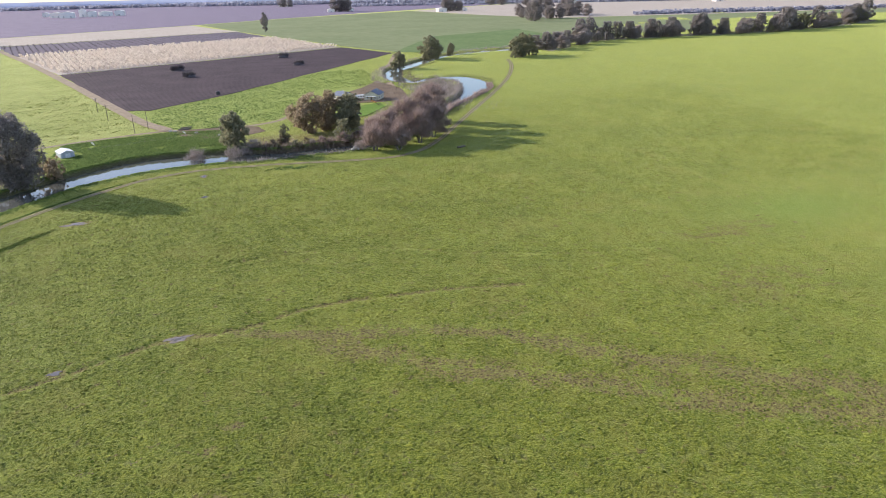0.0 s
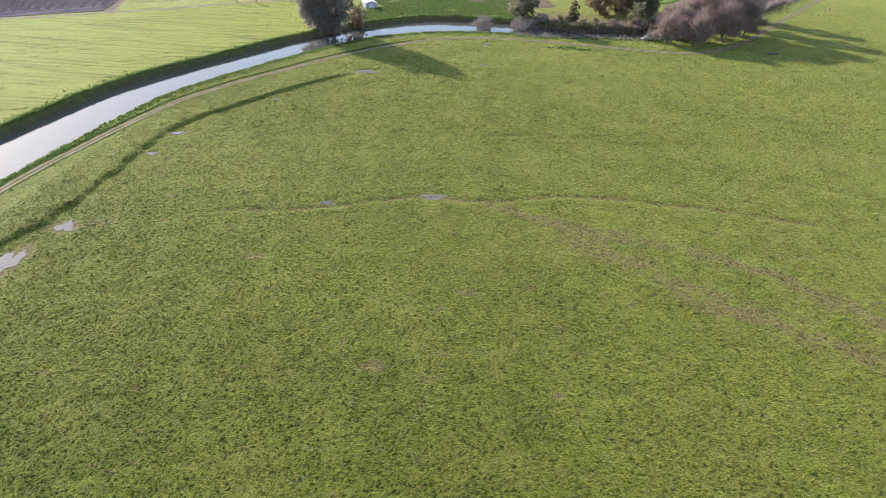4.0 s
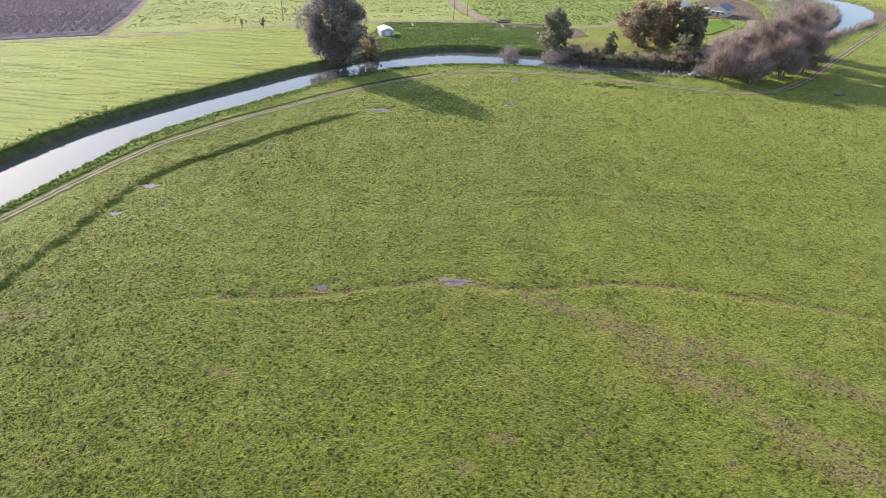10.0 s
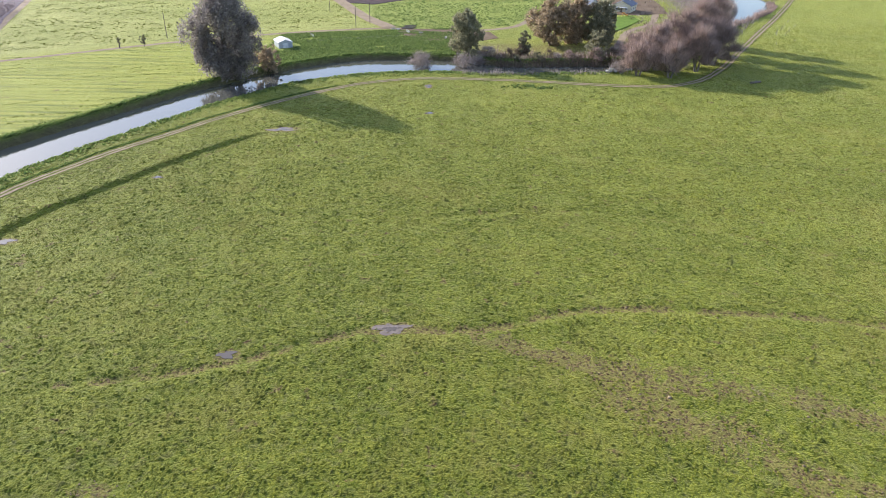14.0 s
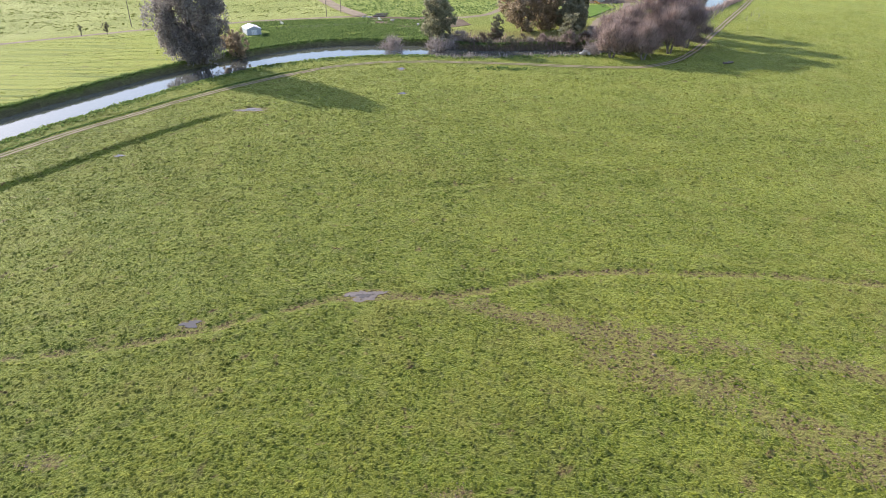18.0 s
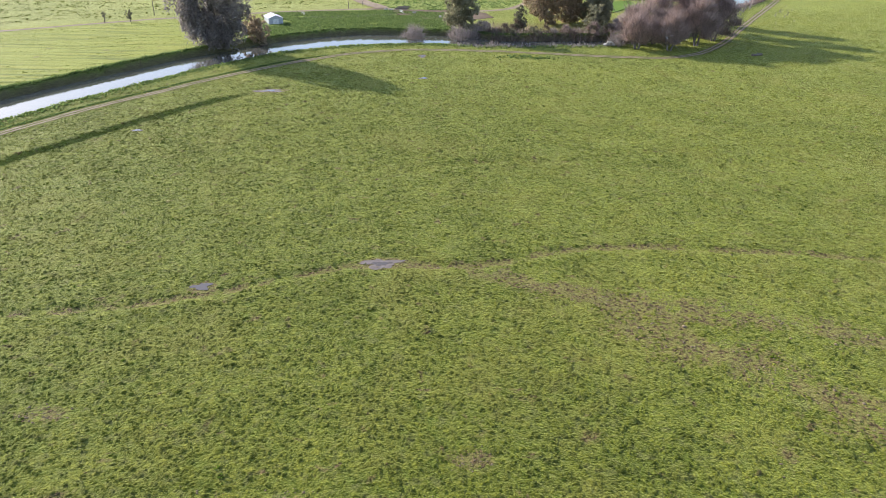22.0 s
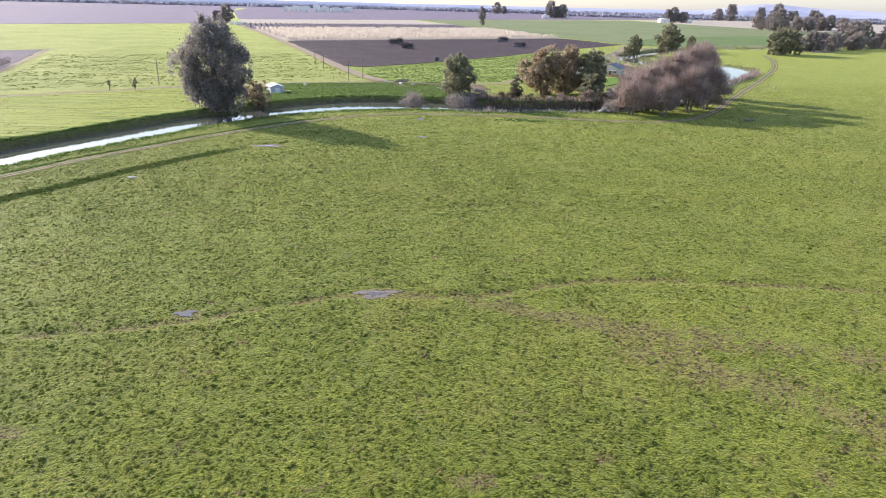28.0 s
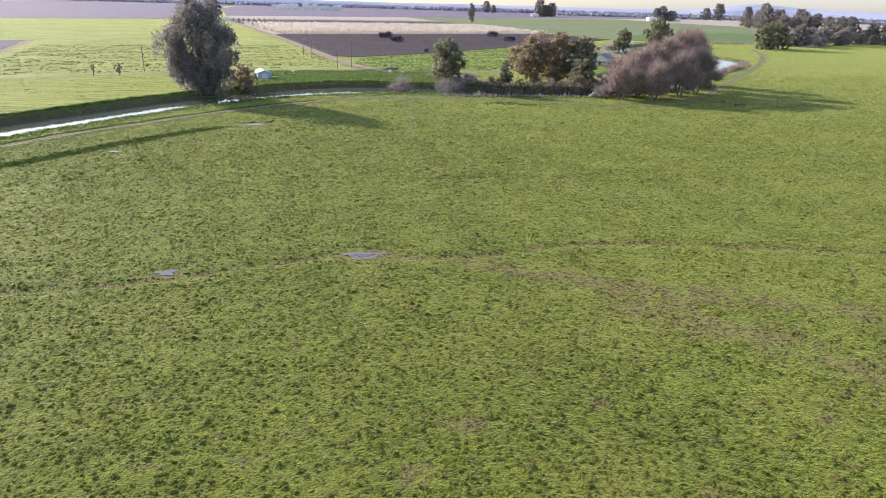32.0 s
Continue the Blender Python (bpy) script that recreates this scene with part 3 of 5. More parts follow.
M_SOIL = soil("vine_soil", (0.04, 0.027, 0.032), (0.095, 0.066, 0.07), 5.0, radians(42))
# mauve in the far soils stands in for the haze of distance
M_HAZESOIL = soil("far_soil_hazed", (0.15, 0.118, 0.16), (0.24, 0.195, 0.245), 14.0, radians(20))
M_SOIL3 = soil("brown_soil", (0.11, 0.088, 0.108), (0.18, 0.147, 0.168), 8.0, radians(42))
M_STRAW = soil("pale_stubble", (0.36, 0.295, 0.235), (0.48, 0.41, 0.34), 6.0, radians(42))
M_FARGREEN = plain("far_grass", (0.15, 0.18, 0.075), (0.225, 0.24, 0.12), 0.05, 0.95, bump=0)
M_GRAIN = plain("young_grain", (0.10, 0.15, 0.045), (0.155, 0.205, 0.075), 0.08, 0.95, bump=0)
M_LAWN = plain("lawn", (0.09, 0.16, 0.02), (0.16, 0.24, 0.04), 0.8, 0.95)
M_YARD = plain("yard_earth", (0.11, 0.075, 0.048), (0.21, 0.155, 0.105), 0.6, 0.95)

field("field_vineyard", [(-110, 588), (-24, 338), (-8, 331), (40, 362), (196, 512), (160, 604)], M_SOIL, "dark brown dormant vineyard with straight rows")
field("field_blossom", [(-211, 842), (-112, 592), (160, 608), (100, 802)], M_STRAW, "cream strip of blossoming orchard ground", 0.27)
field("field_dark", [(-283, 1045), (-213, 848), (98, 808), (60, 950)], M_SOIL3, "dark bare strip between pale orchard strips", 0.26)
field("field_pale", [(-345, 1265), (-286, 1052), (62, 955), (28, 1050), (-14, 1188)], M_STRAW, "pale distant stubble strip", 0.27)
field("field_brown", [(-724, 2400), (-404, 1389), (-47, 1718), (205, 2003), (700, 2480), (1104, 2847), (1900, 3600), (-1000, 3600)], M_HAZESOIL, "bare fields in the distance, haze painted in as mauve", 0.26, sheet=False)
field("field_west", [(-3000, 2600), (-2600, 500), (-600, 860), (-395, 1080), (-310, 870), (-434, 1346), (-720, 2400), (-900, 3000)], M_HAZESOIL, "bare fields in the west, haze painted in as mauve", 0.26, sheet=False)
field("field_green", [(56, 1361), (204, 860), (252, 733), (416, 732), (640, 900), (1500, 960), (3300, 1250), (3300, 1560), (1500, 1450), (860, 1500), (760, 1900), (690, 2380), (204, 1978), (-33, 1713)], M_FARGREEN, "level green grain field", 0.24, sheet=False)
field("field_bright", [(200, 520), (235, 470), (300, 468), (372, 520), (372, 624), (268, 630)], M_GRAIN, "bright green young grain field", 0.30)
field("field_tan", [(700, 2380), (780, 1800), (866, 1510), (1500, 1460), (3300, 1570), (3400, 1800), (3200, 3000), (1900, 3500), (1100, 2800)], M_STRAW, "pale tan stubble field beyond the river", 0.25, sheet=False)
field("field_far", [(-4000, 4700), (-3400, 2700), (-900, 3000), (-1000, 3610), (1900, 3610), (3210, 3010), (4500, 1900), (4200, 4700)], M_HAZESOIL, "bare plain reaching the horizon, haze painted in as mauve", 0.22, sheet=False)
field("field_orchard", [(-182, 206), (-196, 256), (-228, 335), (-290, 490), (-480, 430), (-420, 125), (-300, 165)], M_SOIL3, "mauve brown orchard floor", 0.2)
field("lawn", [(109, 236), (116, 232), (131, 254), (132, 268), (117, 264)], M_LAWN, "small bright green lawn by the farmhouse", 0.3)
field("yard", [(10, 253), (16, 238), (28, 222), (46, 218), (60, 224), (58, 238), (40, 249)], M_YARD, "bare trodden earth yard at the lane junction", 0.18)
field("yard_house", [(104, 300), (108, 280), (132, 270), (150, 270), (156, 310), (150, 360), (132, 330), (118, 316)], M_YARD, "bare earth round the farmhouses", 0.18)


# ---- pools of standing water ----
def pool(x, y, rx, ry, name, label, material, turn=0.0, dz=0.03):
    r = random.Random(int(x * 13 + y * 7))
    bm = bmesh.new()
    ring, ph = [], [r.uniform(0, 6.28) for _ in range(3)]
    for i in range(28):
        a = 2 * math.pi * i / 28
        k = 0.85 + 0.24 * math.sin(3 * a + ph[0]) + 0.16 * math.sin(5 * a + ph[1]) + 0.10 * math.sin(9 * a + ph[2]) + r.uniform(-0.06, 0.06)
        px, py = rx * k * math.cos(a), ry * k * math.sin(a)
        ring.append((x + px * math.cos(turn) - py * math.sin(turn), y + px * math.sin(turn) + py * math.cos(turn)))
    zs = height(np.array([q[0] for q in ring]), np.array([q[1] for q in ring]))
    z = -0.14 + dz
    ring = [tuple(float(c) for c in site(px, py)) for px, py in ring]
    vs = [bm.verts.new((px, py, z)) for px, py in ring]
    ls = [bm.verts.new((px, py, float(h) - 0.2)) for (px, py), h in zip(ring, zs)]
    bm.faces.new(vs)
    for i in range(28):
        bm.faces.new((vs[(i + 1) % 28], vs[i], ls[i], ls[(i + 1) % 28]))
    return tagged(part(name, bm, material), label, "puddle", "puddles in the pasture", "structure")


for i, (x, y, rx, ry) in enumerate(POOLS):
    muddy = i in (1, 5, 7)
    if muddy:
        pool(x, y, rx * 1.2, ry * 1.2, "mud_patch", "bare wet trodden mud in the pasture", M_MUDPOOL, dz=0.02)
    pool(x, y, rx * (0.55 if muddy else 1), ry * (0.45 if muddy else 1), "puddle", "shallow muddy puddle" if muddy else "shallow puddle reflecting the sky", M_POOL, dz=0.045)


# ---- grass and weeds ----
def clumps(n, xs, ys, radius, tall, blades, seed, lean=0.5):
    """Tufts of upright grass: a few broad leaning blades each."""
    r = np.random.RandomState(seed)
    z = height(xs, ys)
    size, tone = r.uniform(0.5, 1.5, n), r.uniform(0.4, 1.5, n)
    V = []
    for k in range(blades):
        a, w, h = r.uniform(0, 6.28, n), radius * size * r.uniform(0.5, 1.2, n), tall * tone * r.uniform(0.6, 1.3, n)
        ox, oy = r.normal(0, 0.5, n) * radius * size, r.normal(0, 0.5, n) * radius * size
        dx, dy = np.cos(a) * w, np.sin(a) * w
        lx, ly = r.normal(0, lean, n) * h, r.normal(0, lean, n) * h
        cx, cy = xs + ox, ys + oy
        V.append(np.stack([np.stack([cx - dx, cy - dy, z - 0.03], 1), np.stack([cx + dx, cy + dy, z - 0.03], 1), np.stack([cx + lx + dx * 0.35, cy + ly + dy * 0.35, z + h], 1),
                           np.stack([cx + lx - dx * 0.45, cy + ly - dy * 0.45, z + h * r.uniform(0.7, 1.0, n)], 1)], 1))
    v = np.stack(V, 1).reshape(-1, 3)
    return fast_mesh("clumps", laid(v), np.arange(len(v)).reshape(-1, 4))


def hummocks(n, xs, ys, radius, tall, seed):
    """Low uneven mounds of cropped turf."""
    r = np.random.RandomState(seed)
    z, size = height(xs, ys), r.gamma(7, 0.143, n)
    h = tall * size * r.uniform(0.5, 1.4, n)
    a0 = r.uniform(0, 6.28, n)
    V = [np.stack([xs + r.normal(0, 0.25, n) * radius * size, ys + r.normal(0, 0.25, n) * radius * size, z + h], 1)]
    for k in range(6):
        a, w = a0 + k * math.pi / 3, radius * size * r.uniform(0.65, 1.3, n)
        V.append(np.stack([xs + np.cos(a) * w, ys + np.sin(a) * w, z - 0.02], 1))
    v = np.stack(V, 1).reshape(-1, 3)
    i = np.arange(n)[:, None] * 7
    f = np.concatenate([np.concatenate([i, i + 1 + k, i + 1 + (k + 1) % 6], 1) for k in range(6)])
    return fast_mesh("hummocks", laid(v), f, True)


rg = np.random.RandomState(11)
n = 370000
tx, ty = rg.uniform(-75, 205, n), -104 + 269 * rg.beta(1.0, 1.8, n)
dr, sr, hr = near_line(tx, ty, RIVER_ALL)
dt = near_line(tx, ty, TRACK[::2])[0]
ok = (sr < 0) & (dr > hr + 2) & (dt > 1.8) & (tx < rg.uniform(130, 215, n)) & (ty < rg.uniform(80, 165, n))
for x, y, rx, ry in POOLS:
    ok &= (((tx - x) / (rx * 1.4)) ** 2 + ((ty - y) / (ry * 1.4)) ** 2 > 1)
ok &= (wave(tx, ty, 11, 21) + rg.uniform(-1.6, 1.2, n) > -0.9)
dm = np.minimum(1.6 * near_line(tx, ty, MUD_A)[0], np.minimum(near_line(tx, ty, MUD_B)[0], near_line(tx, ty, MUD_D)[0]))
ok &= dm > rg.uniform(0, 4.0, n)
for x, y, rx, ry, a in BARE[9:]:
    ok &= ((tx - x) / rx) ** 2 + ((ty - y) / ry) ** 2 > rg.uniform(0, 1.3, n)
tx, ty = tx[ok], ty[ok]
tagged(part("grass", hummocks(len(tx), tx, ty, 0.23, 0.11, 12), M_TUFT), "grazed tufts of green pasture grass", "grass", kind="stuff")

n = 110000
tx, ty = rg.uniform(-75, 300, n), 40 + 190 * rg.beta(1.2, 1.3, n)
dr, sr, hr = near_line(tx, ty, RIVER_ALL)
ok = (sr < 0) & (dr > hr + 2) & (near_line(tx, ty, TRACK[::2])[0] > 1.8) & (wave(tx, ty, 14, 22) + rg.uniform(-1.6, 1.2, n) > -0.3)
for x, y, rx, ry in POOLS:
    ok &= (((tx - x) / (rx * 1.4)) ** 2 + ((ty - y) / (ry * 1.4)) ** 2 > 1)
tx, ty = tx[ok], ty[ok]
tagged(part("grass", hummocks(len(tx), tx, ty, 0.38, 0.17, 16), M_TUFT), "thicker tufts of pasture grass towards the river", "grass", kind="stuff")
n = 60000
tx, ty = rg.uniform(-250, -20, n), rg.uniform(40, 245, n)
dr, sr, hr = near_line(tx, ty, RIVER_ALL)
row = np.sin((ty * math.cos(radians(13)) - tx * math.sin(radians(13))) * 2 * math.pi / 6.5 + 1.5 * wave(tx, ty, 60, 24))
ok = (sr > 0) & (dr > hr + 6) & (row > 0.75) & (wave(tx, ty * 2.5, 55, 28) + rg.uniform(-0.5, 0.5, n) > 0.1) & (ty < 236 + 0.3 * np.minimum(tx + 90, 0)) & (tx < -20 - 0.35 * (ty - 160)) & (wave(tx, ty, 40, 25) > -0.8)
tx, ty = tx[ok], ty[ok]
tagged(part("grass", clumps(len(tx), tx, ty, 0.30, 0.13, 3, 17), M_HAYROW), "ragged darker swaths of cut grass in the hay meadow", "grass", kind="stuff")

n = 60000
k = rg.randint(0, len(RIVER) - 1, n)
q = RIVER[k] + (RIVER[k + 1] - RIVER[k]) * rg.uniform(0, 1, n)[:, None]
dirs = RIVER[k + 1, :2] - RIVER[k, :2]
dirs /= np.hypot(dirs[:, 0], dirs[:, 1])[:, None]
off = q[:, 2] + np.where(rg.uniform(0, 1, n) < 0.9, rg.gamma(4, 1.0, n) + 2.8, 0)
left = off > q[:, 2]
off = np.where(left, off, -(q[:, 2] + rg.gamma(3, 0.9, n) + 1.0))
wx, wy = q[:, 0] - dirs[:, 1] * off, q[:, 1] + dirs[:, 0] * off
d2, _, h2 = near_line(wx, wy, RIVER_ALL)
ok = (d2 > h2 + 0.9) & (near_line(wx, wy, TRACK[::2])[0] > 1.6)
wx, wy = wx[ok], wy[ok]
tagged(part("weeds", clumps(len(wx), wx, wy, 0.24, 0.38, 3, 14), M_WEED), "rank green weeds along the river banks", "weeds", kind="stuff")

n = 14000
wx, wy = rg.uniform(-4, 150, n), rg.uniform(252, 430, n)
ok = (near_line(wx, wy, DIAG[:40])[1] < 0) & (near_line(wx, wy, RIVER_ALL)[0] > 14) & (wave(wx, wy, 30, 26) + rg.uniform(-1, 1, n) > -0.6) & (near_line(wx, wy, LANE)[0] > 4) & (wy < 330 + 0.85 * wx) & ((wx < 98) | (wy > 340))
wx, wy = wx[ok], wy[ok]
tagged(part("weeds", clumps(len(wx), wx, wy, 0.5, 0.22, 3, 18), M_WEED), "rough green growth in the field by the long road", "weeds", kind="stuff")
n = 9000
wx, wy = rg.uniform(-260, 4, n), rg.uniform(215, 440, n)
ok = (near_line(wx, wy, DIAG[:40])[1] > 0) & (wy > 262 + 0.28 * np.minimum(wx, 0) + 12) & (wx > -172 - 0.34 * (wy - 206)) & (wave(wx, wy * 2.0, 40, 27) > -0.2)
wx, wy = wx[ok], wy[ok]
tagged(part("grass", clumps(len(wx), wx, wy, 0.5, 0.2, 3, 19), M_TUFT), "pale rough grass in the field beyond the lane", "grass", kind="stuff")
n = 34000
wx, wy = rg.uniform(-44, 42, n), rg.uniform(190, 250, n)
d2, s2, h2 = near_line(wx, wy, RIVER_ALL)
ok = (s2 > 0) & (d2 > h2 + 5) & (wave(wx, wy * 3.2, 40, 33) + rg.uniform(-0.8, 0.8, n) > -0.5) & (np.hypot(wx + 37, wy - 222) > 7) & (near_line(wx, wy, LANE)[0] > 3)
wx, wy = wx[ok], wy[ok]
tagged(part("weeds", clumps(len(wx), wx, wy, 0.36, 0.42, 3, 15), M_WEED), "knee-high green weeds between river and lane", "weeds", kind="stuff")


def reeds(n, xs, ys, tall, seed, width=0.10):
    """Upright thin stalks and twigs."""
    r = np.random.RandomState(seed)
    z = height(xs, ys)
    a, h = r.uniform(0, 6.28, n), tall * r.uniform(0.3, 1.15, n) * np.clip(0.75 + 0.6 * wave(xs, ys, 9, seed), 0.2, 1.6)
    dx, dy = np.cos(a) * width, np.sin(a) * width
    lx, ly = r.normal(0, 0.28, n) * h, r.normal(0, 0.28, n) * h
    v = np.stack([np.stack([xs - dx, ys - dy, z - 0.1], 1), np.stack([xs + dx, ys + dy, z - 0.1], 1), np.stack([xs + lx + dx * 0.5, ys + ly + dy * 0.5, z + h], 1),
                  np.stack([xs + lx - dx * 0.5, ys + ly - dy * 0.5, z + h], 1)], 1).reshape(-1, 3)
    return fast_mesh("reeds", laid(v), np.arange(4 * n).reshape(n, 4))


def along(line, n, lo, hi, seed):
    r = np.random.RandomState(seed)
    k = r.randint(0, len(line) - 1, n)
    q = line[k] + (line[k + 1] - line[k]) * r.uniform(0, 1, n)[:, None]
    d = line[k + 1, :2] - line[k, :2]
    d /= np.hypot(d[:, 0], d[:, 1])[:, None]
    o = r.uniform(lo, hi, n)
    if line.shape[1] > 2:
        o = o + np.sign(lo) * q[:, 2]
    return q[:, 0] - d[:, 1] * o, q[:, 1] + d[:, 0] * o


belt = RIVER[(RIVER[:, 0] > 44)]
for lo, hi, seed, tall, cnt, mtl in ((0.5, 9, 41, 2.2, 8000, M_REED), (5, 18, 40, 2.6, 6000, M_TWIG), (-5.5, -0.3, 42, 1.8, 2600, M_GREYTWIG), (4, 20, 43, 2.0, 4000, M_DARKLEAF)):
    bx, by = along(belt, cnt, lo, hi, seed)
    ok = wave(bx, by, 7, seed) + np.random.RandomState(seed).uniform(-0.7, 0.7, cnt) > -0.15
    bx, by = bx[ok], by[ok]
    tagged(part("riverside_scrub", reeds(len(bx), bx, by, tall, seed), mtl), "tangled leafless brown scrub on the river bank", "scrub", kind="stuff")
bx, by = along(RIVER_UP[:70], 7000, 0.5, 13, 44)
tagged(part("riverside_scrub", reeds(len(bx), bx, by, 2.8, 45, 0.08), M_GREYTWIG), "pale brown leafless willow scrub in the river bend", "scrub", kind="stuff")
bx, by = rg.uniform(128, 168, 2600), rg.uniform(225, 345, 2600)
ok = (near_line(bx, by, RIVER_ALL)[0] > 9) & (np.hypot(bx - 131, by - 283) > 10) & (wave(bx, by, 12, 48) > -0.1)
bx, by = bx[ok], by[ok]
tagged(part("yard_scrub", reeds(len(bx), bx, by, 1.5, 49), M_REED), "dry brown brush beside the farmyard", "scrub", kind="stuff")
bx, by = 176 + 15 * rg.normal(0, 0.55, 9000), 288 + 48 * rg.normal(0, 0.5, 9000)
bd, _, bh = near_line(bx, by, RIVER_ALL)
ok = (bd > bh + 0.8) & (near_line(bx, by, TRACK)[0] > 6)
bx, by = bx[ok], by[ok]
tagged(part("riverside_scrub", reeds(len(bx), bx, by, 3.0, 52, 0.08), M_GREYTWIG), "pale brown bare willow scrub inside the river bend", "scrub", kind="stuff")
bx, by = along(RIVER_UP[:16], 5000, -4, -0.2, 53)
tagged(part("riverside_scrub", reeds(len(bx), bx, by, 3.0, 54, 0.08), M_TWIG), "bare brown scrub over the narrow upper channel", "scrub", kind="stuff")
bx, by = along(RIVER_UP[:44], 6000, -9, -0.5, 46)
ok = near_line(bx, by, TRACK)[0] > 7
bx, by = bx[ok], by[ok]
tagged(part("riverside_scrub", reeds(len(bx), bx, by, 1.0, 47, 0.07), M_REED), "brown leafless scrub beside the upper river", "scrub", kind="stuff")


# ---- trees ----
def tube(points, radii, sides=7):
    v, f = [], []
    for i, (p, r) in enumerate(zip(points, radii)):
        p = Vector(p)
        d = (Vector(points[min(i + 1, len(points) - 1)]) - Vector(points[max(i - 1, 0)])).normalized()
        a = d.orthogonal().normalized()
        b = d.cross(a)
        for k in range(sides):
            t = 2 * math.pi * k / sides
            v.append(p + (a * math.cos(t) + b * math.sin(t)) * r)
        if i:
            o = (i - 1) * sides
            for k in range(sides):
                f.append((o + k, o + (k + 1) % sides, o + sides + (k + 1) % sides, o + sides + k))
    return v, f


def bent(r, a, b, wob, k=5):
    a, b = Vector(a), Vector(b)
    return [a.lerp(b, i / k) + Vector((r.uniform(-1, 1), r.uniform(-1, 1), r.uniform(-0.5, 0.5))) * wob * math.sin(math.pi * i / k) for i in range(k + 1)]


def wood(seed, stems, blobs, girth, sides=7):
    """Trunks and the limbs that reach into the parts of the crown."""
    r = random.Random(seed)
    V, F = [], []

    def add(vf):
        o = len(V)
        V.extend(vf[0])
        F.extend([tuple(i + o for i in q) for q in vf[1]])
    tops = []
    for sx, sy, tx_, ty_, tz in stems:
        path = bent(r, (sx, sy, -0.4), (tx_, ty_, tz), tz * 0.05)
        add(tube(path, [girth * (1.25 - 0.8 * i / 5) for i in range(6)], sides))
        tops.append(path)
    for bx_, by_, bz, br in blobs:
        path = min(tops, key=lambda q: (q[3] - Vector((bx_, by_, bz))).length)
        s = path[2 if bz < path[4].z else 4]
        add(tube(bent(r, s, (bx_, by_, bz), 0.12 * br + 0.2, 4), [girth * w for w in (0.42, 0.33, 0.25, 0.16, 0.06)], 5))
    me = bpy.data.meshes.new("wood")
    me.from_pydata([tuple(v) for v in V], [], F)
    me.polygons.foreach_set("use_smooth", np.ones(len(me.polygons), bool))
    return me


def leaves(seed, blobs, per, size, hang=0.0, flat=0.8):
    """Many small leaf sprays, thickest near the outside of each part of the crown, in uneven bunches."""
    r = np.random.RandomState(seed)
    C = []
    for bx_, by_, bz, br in blobs:
        m = int(per * br * br)
        bunch = max(6, m // 34)
        u = r.normal(0, 1, (bunch, 3))
        u /= np.linalg.norm(u, axis=1)[:, None]
        heads = np.array([bx_, by_, bz]) + u * (br * r.uniform(0.45, 1.05, bunch) ** 0.7)[:, None] * np.array([1, 1, flat])
        pick = r.randint(0, bunch, m)
        C.append(heads[pick] + r.normal(0, 1, (m, 3)) * br * np.array([0.13, 0.13, 0.11 + hang * 0.25]) - np.array([0, 0, hang]) * np.abs(r.normal(0, 1, (m, 1))) * br * 0.3)
    C = np.concatenate(C)
    n_ = len(C)
    a = r.normal(0, 1, (n_, 3))
    a[:, 2] -= hang * 2.0
    a /= np.linalg.norm(a, axis=1)[:, None]
    b = np.cross(a, r.normal(0, 1, (n_, 3)))
    b /= np.linalg.norm(b, axis=1)[:, None] + 1e-9
    s = (size * r.uniform(0.5, 1.4, n_))[:, None]
    v = np.stack([C - a * s, C + b * s * 0.45, C + a * s, C - b * s * 0.45], 1).reshape(-1, 3)
    return fast_mesh("leaves", v, np.arange(4 * n_).reshape(n_, 4))


def twigs(seed, blobs, per, length, width):
    """Bare thin branches spreading outwards and up."""
    r = np.random.RandomState(seed)
    V = []
    for bx_, by_, bz, br in blobs:
        m = int(per * br * br)
        u = r.normal(0, 1, (m, 3))
        u /= np.linalg.norm(u, axis=1)[:, None]
        u[:, 2] = np.abs(u[:, 2]) * 0.9 - 0.25
        rad = br * r.uniform(0.05, 1.0, m) ** 0.6
        p = np.array([bx_, by_, bz]) + u * rad[:, None]
        heads = p[r.randint(0, m, max(4, m // 22))]
        p = 0.6 * p + 0.4 * heads[r.randint(0, len(heads), m)]
        d = 0.7 * u + r.normal(0, 0.45, (m, 3)) + np.array([0, 0, 0.75])
        d /= np.linalg.norm(d, axis=1)[:, None]
        w = np.cross(d, r.normal(0, 1, (m, 3)))
        w /= np.linalg.norm(w, axis=1)[:, None] + 1e-9
        L, W = (length * r.uniform(0.5, 1.5, m))[:, None], (width * r.uniform(0.6, 1.3, m))[:, None]
        bend = r.normal(0, 0.12, (m, 3)) * L
        V.append(np.stack([p - w * W, p + w * W, p + d * L + bend + w * W * 0.3, p + d * L + bend - w * W * 0.3], 1))
    V = np.concatenate(V).reshape(-1, 3)
    return fast_mesh("twigs", V, np.arange(len(V)).reshape(-1, 4))


def crown_of(seed, spread, low, top, count, small=0.24):
    """Parts of a crown: uneven balls filling an upright egg."""
    r = random.Random(seed)
    out = []
    for i in range(count):
        t = (i + 0.5) / count
        z = low + (top - low) * t
        w = spread * math.sin(math.pi * (0.16 + 0.78 * t)) ** 0.8
        a = i * 2.4 + r.uniform(-0.5, 0.5)
        k = w * r.uniform(0.35, 0.85)
        br = spread * small * r.uniform(0.8, 1.4) * 1.35
        out.append((k * math.cos(a), k * math.sin(a), z - br * 0.3, br))
    return out


